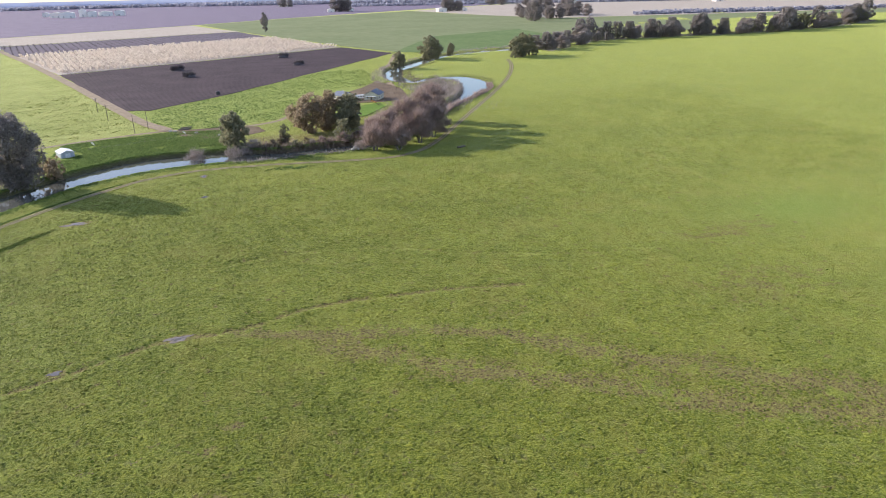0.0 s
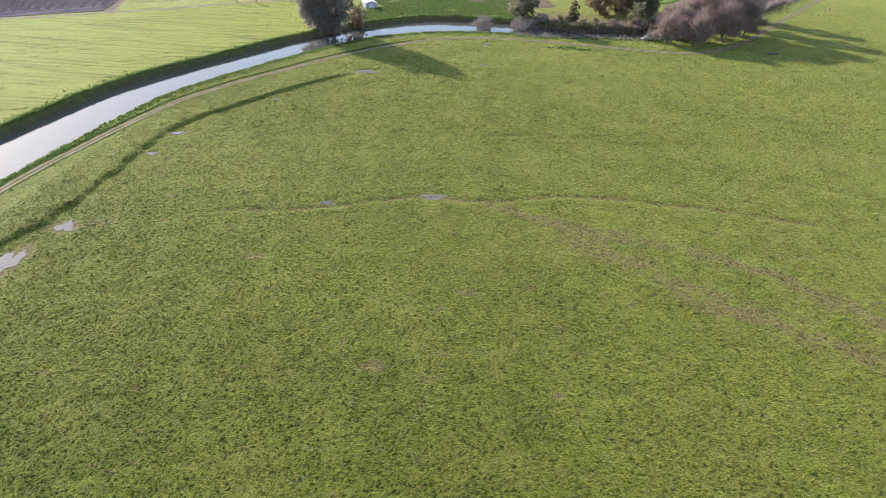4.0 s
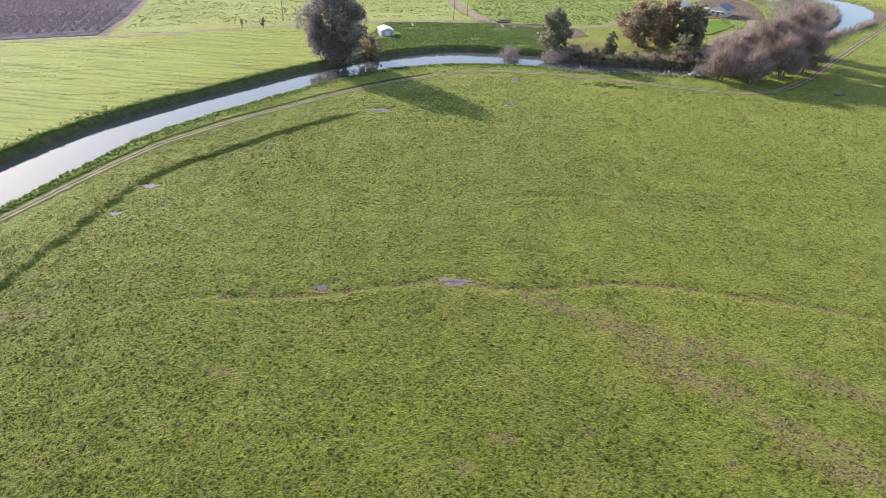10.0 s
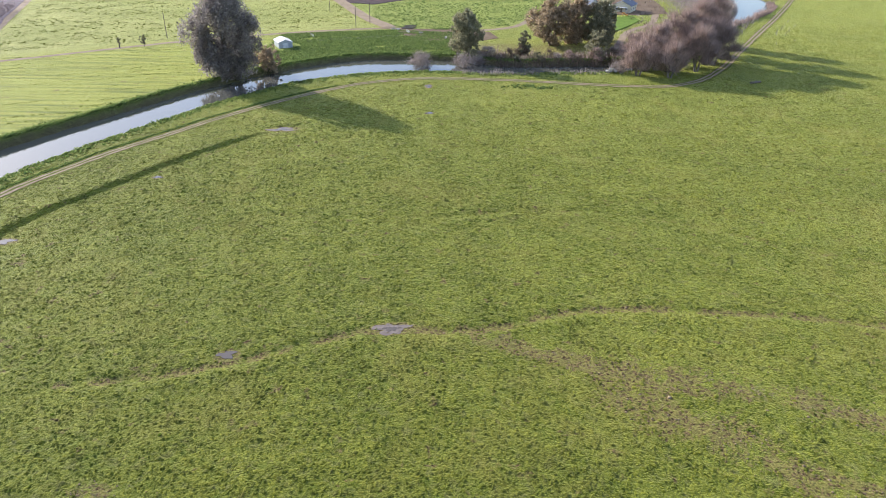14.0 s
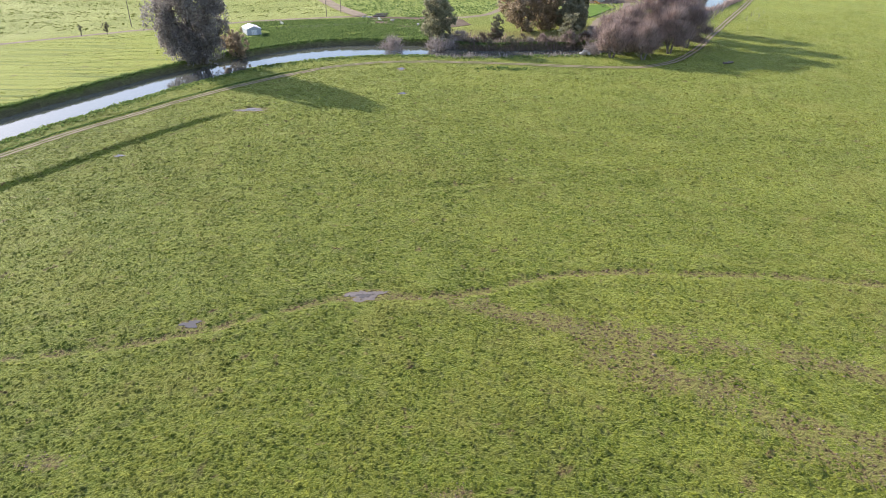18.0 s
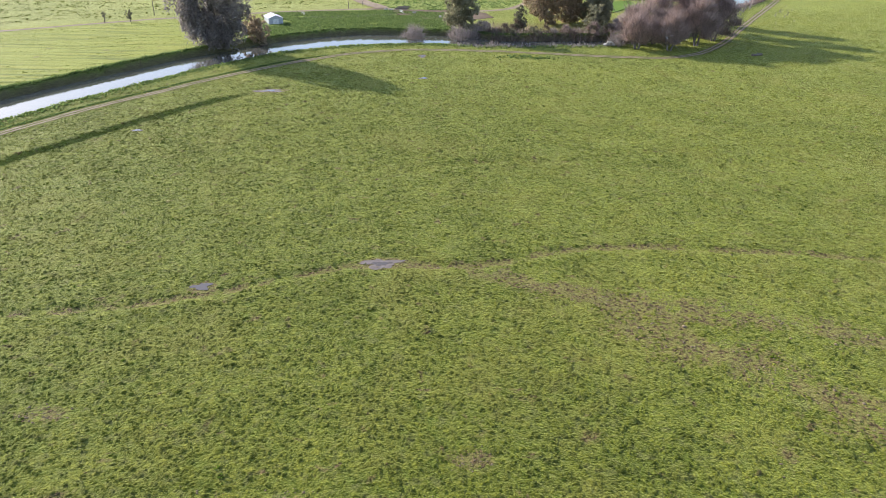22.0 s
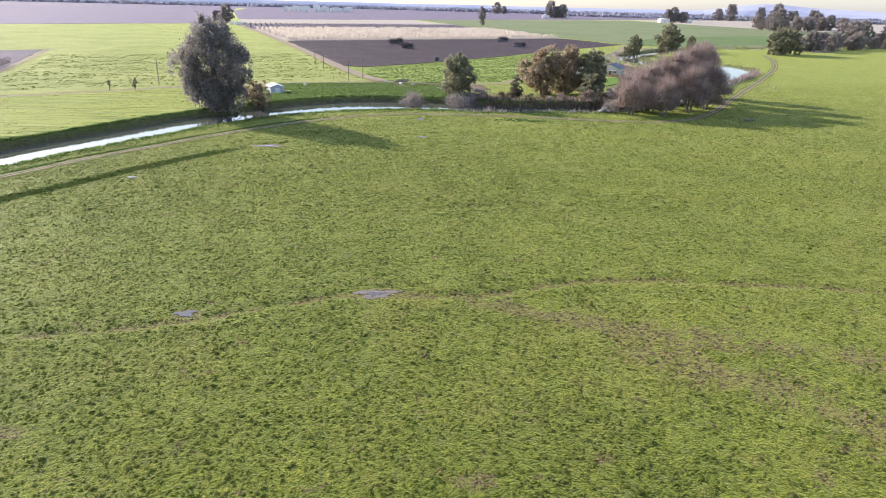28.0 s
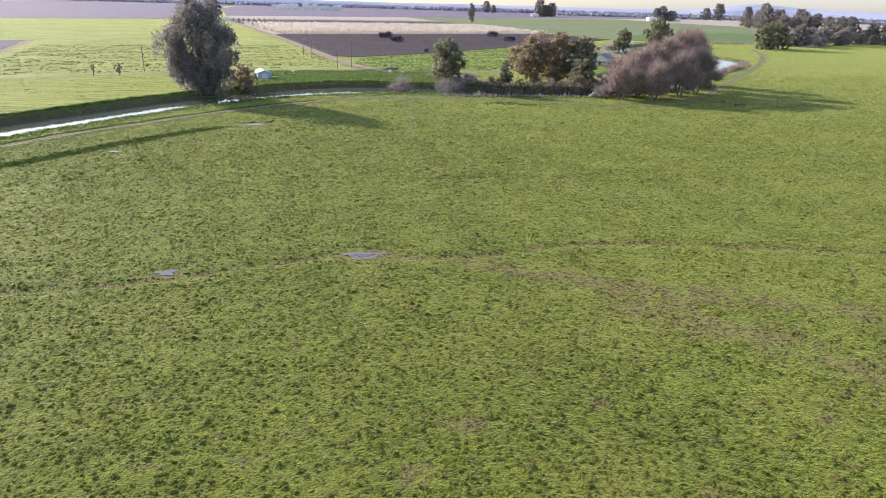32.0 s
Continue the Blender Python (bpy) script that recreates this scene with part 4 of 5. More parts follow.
def tree(name, x, y, stems, blobs, girth, crown_mesh, bark, leaf, label, group="", base=None, turn=0.0, category="tree"):
    z = float(height(np.array([x]), np.array([y]))[0]) if base is None else base
    t = thing(name, stand(x, y, z, 0, turn), label, category, group)
    part("trunk", wood(int(abs(x * 3 + y)), stems, blobs, girth), bark, t)
    part("crown", crown_mesh, leaf, t)
    return t


# great eucalyptus on the bank
eb = crown_of(5, 12.5, 7, 30, 26, 0.26) + [(-2, 0, 30, 3.2), (3.5, 1, 29.5, 2.8), (-6, 1, 26, 3.4), (-10, 2, 15, 3.4), (9.5, 0, 20, 3.4), (-8.5, -1, 10, 3.0), (7, 1, 9, 3), (0, -2, 7, 3), (-5, -1.5, 5, 3.2), (4, -1.5, 4.5, 3.2), (8, 0, 6.5, 3.2), (-9, 0, 7, 3), (0, -2.5, 3, 2.8), (-2.5, -2, 9, 3.2), (10.5, 1, 13, 3.2)]
tree("eucalyptus_tree", -45, 163, [(-2.5, 0, -6, 0, 20), (0.5, 0, 1, 1, 25), (3.5, 0.5, 6, 0, 18), (-0.5, 1.5, -2, 2, 22)], eb, 0.75, leaves(21, eb, 54, 0.45, 0.35), M_BARK, M_EUC,
     "tall grey-green eucalyptus with several trunks on the river bank")
sb = crown_of(8, 5.4, 0.5, 9, 15, 0.3)
tree("bush", -33.5, 175, [(0, 0, 0.5, 0, 5), (1, 0, 2, 0.5, 4)], sb, 0.25, leaves(22, sb, 60, 0.4), M_BARK, M_RUSSET, "brownish half-bare bush beside the eucalyptus")
ob_ = crown_of(9, 8.0, 3, 17, 18, 0.27)
tree("willow_tree", 44, 186, [(0, 0, -1, 0, 11), (0.8, 0.4, 3, 0, 10)], ob_, 0.42, leaves(23, ob_, 56, 0.52, 0.1), M_BARK, M_OAK, "grey-green broad tree above the river")
cb = crown_of(10, 3.3, 1.5, 10.5, 11, 0.34)
tree("slender_tree", 67, 184, [(0, 0, 0, 0, 6)], cb, 0.2, leaves(24, cb, 110, 0.32), M_BARK, M_DARKLEAF, "small dark green rounded tree on the far bank")
for x, y, s, tall, seed, mtl, lab in ((81, 207, 9.5, 18.5, 31, M_RUSSET, "large russet-leaved winter tree with a broad crown"), (92, 209, 8.5, 19.5, 32, M_RUSSET, "large russet-brown tree beside the farmyard"),
                                      (101, 205, 8.0, 18.5, 33, M_OAK, "dark olive tree beside the russet trees"), (106, 213, 5.5, 16, 34, M_OAK, "olive green tree at the edge of the yard")):
    bb = crown_of(seed, s, 3, tall, 17, 0.27)
    tree("winter_tree", x, y, [(0, 0, -2, 0, tall * 0.6), (1, 0.3, 3, 1, tall * 0.55)], bb, 0.42, leaves(seed, bb, 54, 0.52), M_BARK, mtl, lab, "trees round the farmyard")
cb = crown_of(35, 4.4, 1.5, 11, 11, 0.3)
tree("slender_tree", 94, 174, [(0, 0, 0.5, 0, 7)], cb, 0.25, leaves(36, cb, 80, 0.36), M_BARK, M_OAK, "olive-grey small tree in the riverside scrub")
for x, y, s, tall, seed in ((105, 153, 6.5, 12, 51), (113, 160, 8.5, 17, 52), (123, 166, 9.5, 21, 53), (132, 172, 10, 23, 54), (140, 184, 10, 23, 55), (115, 148, 6.5, 12, 56), (127, 156, 8, 16, 57), (147, 197, 8.5, 19, 58), (136, 164, 8, 16, 59), (107, 164, 7, 14, 60)):
    bb = crown_of(seed, s, tall * 0.2, tall * 0.93, 17, 0.26)
    z0 = float(height(np.array([x]), np.array([y]))[0])
    tree("bare_willow", x, y, [(0, 0, -2.5, 0, tall * 0.5), (0.8, 0.3, 2.5, 1, tall * 0.55), (0, 1, 0, 2.5, tall * 0.5)], bb, 0.3, twigs(seed, bb, 30, 2.3, 0.065), M_BARK, M_TWIG,
         "leafless mauve-brown willow in the riverside thicket", "thicket of bare willows", max(z0, -0.75))
for x, y, s, tall, seed in ((26, 178, 4.5, 6.5, 61), (43, 175, 4.2, 6, 62), (48, 178, 3.2, 4.5, 63), (99, 158.5, 2.6, 4.5, 64)):
    bb = crown_of(seed, s * 1.15, 0.4, tall * 0.75, 10, 0.3)
    tree("bare_bush", x, y, [(0, 0, -1, 0, tall * 0.5), (0.3, 0.2, 1, 0.4, tall * 0.5)], bb, 0.12, twigs(seed, bb, 26, 1.9, 0.045), M_BARK, M_GREYTWIG, "pale leafless bush hanging over the water",
         "bare bushes at the water", max(-0.75, float(height(np.array([x]), np.array([y]))[0])), category="bush")

rs = random.Random(17)
for i in range(26):
    k = belt[int(len(belt) * (0.04 + 0.62 * i / 26))]
    off = rs.uniform(6, 17)
    x, y = float(k[0]) + rs.uniform(-2, 2), float(k[1]) + off
    s, mtl = rs.uniform(1.6, 3.4), rs.choice((M_TWIG, M_REED, M_GREYTWIG, M_DARKLEAF))
    bb = crown_of(200 + i, s, 0.4, s * rs.uniform(1.1, 1.8), 8, 0.34)
    leafy = mtl is M_DARKLEAF
    tree("scrub_bush", x, y, [(0, 0, -0.4, 0, s * 0.6), (0.2, 0.1, 0.5, 0.3, s * 0.6)], bb, 0.08, leaves(200 + i, bb, 60, 0.3) if leafy else twigs(200 + i, bb, 60, 0.9, 0.05), M_BARK, mtl,
         "low dark leafy bush in the riverside scrub" if leafy else "low leafless brown bush in the riverside scrub", "scrub bushes on the bank", category="bush")

# trees along the upper river and far off
bb = crown_of(71, 6.8, 1.5, 13.5, 17, 0.25)
base_dark = tree("river_tree", 176, 404, [(0, 0, 0.5, 0, 9), (1, 0, 2.5, 0, 8)], bb, 0.4, leaves(71, bb, 84, 0.5), M_BARK, M_OAK, "dark evergreen tree beside the upper river", "trees along the upper river", 0)
# the paler leaf and twig colours of the next two stand in for haze
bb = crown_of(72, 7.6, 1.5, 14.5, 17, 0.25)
base_grey = tree("river_tree", 316, 428, [(0, 0, 0.5, 0, 9), (1, 0, 2.5, 0, 8)], bb, 0.42, leaves(72, bb, 46, 0.5), M_BARK, M_EUC, "grey-green tree in the row along the river, toned pale for haze", "trees along the upper river", 0)
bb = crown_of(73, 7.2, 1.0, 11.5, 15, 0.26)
base_bare = tree("river_tree", 336, 440, [(0, 0, 0.5, 0, 7), (1, 0, 2, 0, 7)], bb, 0.36, twigs(73, bb, 46, 1.6, 0.08), M_BARK, M_GREYTWIG, "half-bare grey tree in the row along the river, toned pale for haze", "trees along the upper river", 0)
rt = random.Random(77)
rt_np = np.random.RandomState(78)


def more(src, x, y, s):
    z = max(0.0, float(land(np.array([x]), np.array([y]))[0]))
    return copy_thing(src, stand(x, y, z, 0, rt.uniform(0, 360), s) @ Matrix.Diagonal((1, 1, rt.uniform(0.9, 1.15), 1)))


for x, y, s in ((212, 440, 1.15), (219, 447, 0.85), (238, 462, 0.55), (276, 400, 0.9), (283, 404, 1.0), (291, 406, 0.85)):
    more(base_dark, x, y, s)
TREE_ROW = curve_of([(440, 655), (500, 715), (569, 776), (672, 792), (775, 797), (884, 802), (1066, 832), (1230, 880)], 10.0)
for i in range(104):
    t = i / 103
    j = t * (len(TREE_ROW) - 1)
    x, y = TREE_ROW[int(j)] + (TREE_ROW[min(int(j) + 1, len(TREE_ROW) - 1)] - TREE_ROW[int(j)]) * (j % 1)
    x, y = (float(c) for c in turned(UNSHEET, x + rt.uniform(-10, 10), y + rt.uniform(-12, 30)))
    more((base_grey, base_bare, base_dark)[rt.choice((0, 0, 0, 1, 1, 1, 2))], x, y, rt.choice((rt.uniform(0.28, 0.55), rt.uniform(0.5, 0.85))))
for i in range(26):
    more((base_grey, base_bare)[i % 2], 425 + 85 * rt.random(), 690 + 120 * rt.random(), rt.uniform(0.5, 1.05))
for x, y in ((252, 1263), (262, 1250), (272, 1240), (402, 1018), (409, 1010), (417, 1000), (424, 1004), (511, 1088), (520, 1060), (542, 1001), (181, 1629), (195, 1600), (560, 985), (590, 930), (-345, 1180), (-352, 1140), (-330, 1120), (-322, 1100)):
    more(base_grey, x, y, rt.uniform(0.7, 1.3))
fb = crown_of(81, 5.4, 4, 27, 16, 0.3)
tree("lone_tree", 98, 901, [(0, 0, 0.5, 0, 20)], fb, 0.5, leaves(82, fb, 70, 0.7), M_BARK, M_EUC, "tall slim solitary tree at a field edge", base=0.2)
tb = crown_of(83, 1.7, 1.5, 5.5, 8, 0.4)
tree("small_tree", -104, 230, [(0, 0, 0, 0, 3)], tb, 0.14, leaves(84, tb, 150, 0.25), M_BARK, M_DARKLEAF, "small dark rounded tree beside the lane")
tb = crown_of(85, 1.0, 2.2, 4.8, 6, 0.4)
tree("small_tree", -115, 229, [(0, 0, 0.2, 0, 4)], tb, 0.22, leaves(86, tb, 160, 0.25), M_BARK, M_DARKLEAF, "stubby pruned tree beside the lane")

k = rt_np.randint(0, len(TREE_ROW), 9000)
bx, by = turned(UNSHEET, TREE_ROW[k, 0] + rt_np.uniform(-6, 6, 9000), TREE_ROW[k, 1] + rt_np.normal(8, 12, 9000))
ok = wave(bx, by, 30, 57) > -0.5
bx, by = bx[ok], by[ok]
tagged(part("riverside_scrub", reeds(len(bx), bx, by, 2.6, 58, 0.15), M_GREYTWIG), "grey leafless scrub under the row of river trees", "scrub", kind="stuff")

# dormant orchard
ot = crown_of(91, 2.2, 1.2, 4.2, 7, 0.36)
first_tree = None
spots = []
for i in range(34):
    for j in range(26):
        x, y = -186 - i * 5.6 - j * 2.0 + rt.uniform(-0.4, 0.4), 214 - i * 1.9 + j * 5.6 + rt.uniform(-0.4, 0.4)
        if y > 165 - (x + 320) * 0.1 and x > -380:
            spots.append((x, y))
spots.sort(key=lambda s: s[1] - s[0] * 0.4)
trunk_me, twig_me = wood(92, [(0, 0, 0.1, 0, 1.6)], ot, 0.13, 5), twigs(93, ot, 42, 1.0, 0.035)
first_tree = thing("orchard_tree", stand(spots[0][0], spots[0][1]), "dormant leafless orchard tree in a straight row", "tree", "rows of orchard trees")
part("trunk", trunk_me, M_BARK, first_tree)
part("crown", twig_me, M_ORCHARD, first_tree)
for x, y in spots[1:260]:
    copy_thing(first_tree, stand(x, y, 0, 0, rt.uniform(0, 360), rt.uniform(0.8, 1.15)))


def grove(name, spots_, blobs, per, length, width, material, label, seed, leafy=False):
    """Many small trees of one planting, joined."""
    base = leaves(seed, blobs, per, length) if leafy else twigs(seed, blobs, per, length, width)
    co = np.zeros(len(base.vertices) * 3, np.float32)
    base.vertices.foreach_get("co", co)
    co = co.reshape(-1, 3)
    r = np.random.RandomState(seed)
    V = []
    for x, y in spots_:
        a, s = r.uniform(0, 6.28), r.uniform(0.75, 1.2)
        q = co * s
        V.append(np.column_stack([x + q[:, 0] * math.cos(a) - q[:, 1] * math.sin(a), y + q[:, 0] * math.sin(a) + q[:, 1] * math.cos(a), q[:, 2] + 0.2]))
    V = np.concatenate(V)
    return tagged(part(name, fast_mesh(name, laid(V), np.arange(len(V)).reshape(-1, 4)), material), label, "orchard", kind="stuff")


grove("orchard_trees", spots[260:], ot, 20, 1.0, 0.05, M_ORCHARD, "farther rows of dormant orchard trees", 94)


def inside(poly, x, y):
    c = False
    for (ax, ay), (bx, by) in zip(poly, poly[1:] + poly[:1]):
        if (ay > y) != (by > y) and x < (bx - ax) * (y - ay) / (by - ay) + ax:
            c = not c
    return c


def rows_in(poly, a, da, db, jitter, seed):
    r = random.Random(seed)
    c, s = math.cos(a), math.sin(a)
    out = []
    for i in range(-160, 161):
        for j in range(-160, 161):
            x = poly[0][0] + 100 + i * da * c - j * db * s + r.uniform(-jitter, jitter)
            y = poly[0][1] + i * da * s + j * db * c + r.uniform(-jitter, jitter)
            if inside(poly, x, y):
                out.append((x, y))
    return out


bl = [(0, 0, 1.5, 1.5), (0.7, 0.3, 2.5, 1.3), (-0.6, -0.4, 2.6, 1.2)]
grove("blossom_orchard", rows_in([(-205, 838), (-110, 598), (156, 612), (98, 798)], radians(15), 5.2, 6.5, 0.9, 95), bl, 7, 0.95, 0.1, M_BLOSSOM, "rows of small trees in pale blossom", 95, True)
grove("vineyard", rows_in([(-108, 586), (-22, 342), (38, 366), (190, 514), (156, 602)], radians(15), 3.2, 6.0, 0.3, 96), [(0, 0, 0.5, 0.9)], 10, 0.9, 0.06, M_VINE, "rows of bare brown vines", 96)
grove("far_orchard", rows_in([(-280, 1040), (-214, 850), (96, 812), (58, 948)], radians(15), 7.5, 8.0, 0.5, 97), [(0, 0, 1.2, 1.4)], 5, 1.2, 0.12, M_VINE, "rows of bare trees far off", 97)


# ---- brush piles ----
def brush_pile(x, y, s):
    r = random.Random(int(x * 5 + y))
    bl_ = [(r.uniform(-1, 1) * s, r.uniform(-0.5, 0.5) * s, 0.25 * s, s * r.uniform(0.45, 0.8)) for _ in range(6)]
    t = thing("brush_pile", stand(x, y, 0.2), "dark heap of cut branches in the vineyard", "brush pile", "brush piles in the field")
    part("brush_layer", twigs(int(x * 3 + y), bl_, 26, 2.6, 0.16), M_BRUSH, t)
    bm = bmesh.new()
    bmesh.ops.create_icosphere(bm, subdivisions=3, radius=1)
    for v in bm.verts:
        k = 1 + 0.25 * noise.noise(v.co * 2.3 + Vector((x, y, 0)))
        v.co = Vector((v.co.x * s * 1.3 * k, v.co.y * s * 0.9 * k, max(0, v.co.z) * s * 0.62 * k))
    part("heap", bm, M_BRUSH, t)


for x, y, s in ((-2, 535, 4.6), (11, 480, 4.0), (96, 560, 4.0), (104, 490, 3.6)):
    brush_pile(x, y, s)


# ---- buildings and fixtures ----
def box(bm, x0, y0, z0, x1, y1, z1, bevel=0.0):
    r = bmesh.ops.create_cube(bm, size=1)
    for v in r["verts"]:
        v.co = Vector(((x0 + x1) / 2 + v.co.x * (x1 - x0), (y0 + y1) / 2 + v.co.y * (y1 - y0), (z0 + z1) / 2 + v.co.z * (z1 - z0)))
    if bevel:
        bmesh.ops.bevel(bm, geom=list({e for v in r["verts"] for e in v.link_edges}), offset=bevel, segments=1, affect="EDGES")
    return bm


def one_box(*a, **k):
    return box(bmesh.new(), *a, **k)


def post(bm, x, y, z0, z1, r, sides=8):
    v, f = tube([(x, y, z0), (x, y, (z0 + z1) / 2), (x, y, z1)], [r, r * 0.93, r * 0.85], sides)
    vs = [bm.verts.new(q) for q in v]
    for q in f:
        bm.faces.new([vs[i] for i in q])
    bm.faces.new(vs[-sides:])
    return bm


def gable(w, d, h, rise):
    """Closed walls with two gables; the ridge runs along y."""
    bm = bmesh.new()
    a = [bm.verts.new(p) for p in ((-w / 2, -d / 2, 0), (w / 2, -d / 2, 0), (w / 2, -d / 2, h), (0, -d / 2, h + rise), (-w / 2, -d / 2, h))]
    b = [bm.verts.new((v.co.x, d / 2, v.co.z)) for v in a]
    bm.faces.new(a)
    bm.faces.new(b[::-1])
    for i in (0, 1, 2, 3, 4):
        j = (i + 1) % 5
        bm.faces.new((a[j], a[i], b[i], b[j]))
    return bm


def roof_slope(w, d, h, rise, side, over=0.45, thick=0.16):
    bm = bmesh.new()
    run = w / 2 + over
    drop = rise * run / (w / 2)
    pts = [(0, h + rise + 0.03), (side * run, h + rise - drop + 0.03), (side * run, h + rise - drop + 0.03 + thick), (0, h + rise + 0.03 + thick)]
    a = [bm.verts.new((x, -d / 2 - over, z)) for x, z in pts]
    b = [bm.verts.new((x, d / 2 + over, z)) for x, z in pts]
    bm.faces.new(a)
    bm.faces.new(b[::-1])
    for i in range(4):
        j = (i + 1) % 4
        bm.faces.new((a[j], a[i], b[i], b[j]))
    bmesh.ops.recalc_face_normals(bm, faces=bm.faces)
    return bm


M_CREAM = plain("cream_boards", (0.50, 0.46, 0.34), (0.64, 0.60, 0.47), 1.2, 0.7)
M_WHITE = plain("white_paint", (0.70, 0.70, 0.70), (0.84, 0.84, 0.83), 1.0, 0.6)
M_SHEET = plain("white_sheet_metal", (0.66, 0.67, 0.69), (0.82, 0.83, 0.84), 0.8, 0.35, bump=0)
# white shed wall as it looks in shade: the blue-grey is painted in
M_SHADEWALL = plain("shade_blue_sheet", (0.33, 0.36, 0.42), (0.46, 0.49, 0.54), 1.0, 0.5, bump=0)
M_SLATE = plain("blue_grey_roof", (0.10, 0.115, 0.15), (0.19, 0.21, 0.26), 2.0, 0.7)
M_GLASS = plain("window_glass", (0.03, 0.035, 0.045), (0.06, 0.07, 0.08), 1.0, 0.08, bump=0)
M_TIMBER = plain("weathered_timber", (0.12, 0.10, 0.08), (0.26, 0.22, 0.18), 4.0, 0.9)
M_ORANGE = plain("orange_plastic", (0.60, 0.24, 0.04), (0.78, 0.36, 0.07), 1.0, 0.45, bump=0)
M_CONCRETE = plain("concrete", (0.36, 0.34, 0.31), (0.52, 0.50, 0.47), 2.0, 0.9)
M_FARWHITE = plain("far_white_walls", (0.80, 0.74, 0.66), (0.92, 0.87, 0.78), 0.05, 0.6, bump=0)


def house(x, y, turn, w, d, h, rise, wall, roofing, label, windows=3):
    t = thing("farmhouse", stand(x, y, 0.15, 0, turn), label, "house", "farm buildings")
    part("wall", gable(w, d, h, rise), wall, t)
    part("roof", roof_slope(w, d, h, rise, -1), roofing, t)
    part("roof", roof_slope(w, d, h, rise, 1), roofing, t)
    for side in (-1, 1):
        for i in range(windows):
            yy = -d / 2 + d * (i + 0.5) / windows
            fr = part("window", one_box(side * w / 2 - 0.06, yy - 0.65, 1.0, side * w / 2 + 0.06, yy + 0.65, 2.2), M_WHITE, t)
            part("pane", one_box(side * w / 2 - 0.08, yy - 0.55, 1.1, side * w / 2 + 0.08, yy + 0.55, 2.1), M_GLASS, fr)
    for sx in (-w * 0.27, w * 0.27):
        fr = part("window", one_box(sx - 0.65, -d / 2 - 0.06, 1.0, sx + 0.65, -d / 2 + 0.06, 2.2), M_WHITE, t)
        part("pane", one_box(sx - 0.55, -d / 2 - 0.08, 1.1, sx + 0.55, -d / 2 + 0.08, 2.1), M_GLASS, fr)
    part("door", one_box(-0.5, -d / 2 - 0.07, 0, 0.5, -d / 2 + 0.05, 2.05), M_TIMBER, t)
    part("porch", one_box(-w * 0.35, -d / 2 - 2.0, 2.45, w * 0.35, -d / 2 - 0.1, 2.6), M_WHITE, t, "flat white porch roof")
    for sx in (-w * 0.33, w * 0.33):
        part("porch_post", post(bmesh.new(), sx, -d / 2 - 1.85, 0, 2.45, 0.08), M_WHITE, t)
    part("chimney", one_box(w * 0.15, d * 0.15, h, w * 0.15 + 0.6, d * 0.15 + 0.6, h + rise + 0.7, bevel=0.03), M_CONCRETE, t)
    return t


house(131, 283, -28, 9.5, 12, 3.4, 2.2, M_CREAM, M_SLATE, "cream farmhouse with blue-grey gabled roof by the lawn")
house(113, 293, 35, 8.5, 10, 3.0, 2.0, M_CREAM, M_SLATE, "small cream house with dark slate roof among trees")


def trailer(x, y, turn):
    t = thing("caravan", stand(x, y, 0.2, 0, turn), "white caravan parked between the farmhouses", "caravan")
    part("body", one_box(-3.2, -1.15, 0.5, 3.2, 1.15, 2.7, bevel=0.22), M_WHITE, t)
    for i in (-1.8, 0, 1.8):
        part("window", one_box(i - 0.5, -1.19, 1.5, i + 0.5, -1.1, 2.1, bevel=0.02), M_GLASS, t)
    for side in (-1, 1):
        for wx_ in (-0.5, 0.5):
            bm = bmesh.new()
            bmesh.ops.create_cone(bm, cap_ends=True, segments=16, radius1=0.34, radius2=0.34, depth=0.22, matrix=pose(wx_ * 0.9, side * 1.02, 0.34, 90))
            part("wheel", bm, M_TIMBER, t)
    part("drawbar", one_box(3.2, -0.06, 0.5, 4.4, 0.06, 0.62), M_TIMBER, t)


trailer(123, 287, 10)


def shed():
    t = thing("shed", stand(-37.5, 221.5, 0.0, 0, 27), "white sheet-metal shed with pale gabled roof beside the lane", "shed")
    w, d, h, r = 6.2, 8.5, 2.5, 1.1
    part("wall", gable(w, d, h, r), M_SHADEWALL, t, "white sheet wall with blue-grey shade put into its colour")
    part("roof", roof_slope(w, d, h, r, -1, 0.3, 0.1), M_SHEET, t)
    part("roof", roof_slope(w, d, h, r, 1, 0.3, 0.1), M_SHEET, t)
    dr_ = part("door", one_box(-1.2, -d / 2 - 0.06, 0, 1.2, -d / 2 + 0.03, 2.1), M_SHEET, t, "wide sheet-metal sliding door")
    for i in range(4):
        part("rib", one_box(-1.0 + i * 0.62, -d / 2 - 0.10, 0.05, -0.94 + i * 0.62, -d / 2 - 0.05, 2.05), M_CONCRETE, dr_)
    part("window", one_box(w / 2 - 0.04, -1, 1.1, w / 2 + 0.05, 0.4, 1.9), M_GLASS, t)


shed()


def pole(x, y, tall, lean=0.0, arm=True, turn=0.0):
    t = thing("utility_pole", stand(x, y, 0, lean, turn), "weathered wooden utility pole with a crossarm" if arm else "bare weathered wooden pole", "utility pole", "poles along the lanes")
    part("shaft", post(bmesh.new(), 0, 0, -0.3, tall, 0.17, 10), M_TIMBER, t)
    if arm:
        a = part("crossarm", one_box(-1.1, -0.06, tall - 0.9, 1.1, 0.06, tall - 0.75), M_TIMBER, t)
        for k in (-1.0, -0.45, 0.45, 1.0):
            part("insulator", post(bmesh.new(), k, 0, tall - 0.75, tall - 0.55, 0.05, 6), M_WHITE, a)


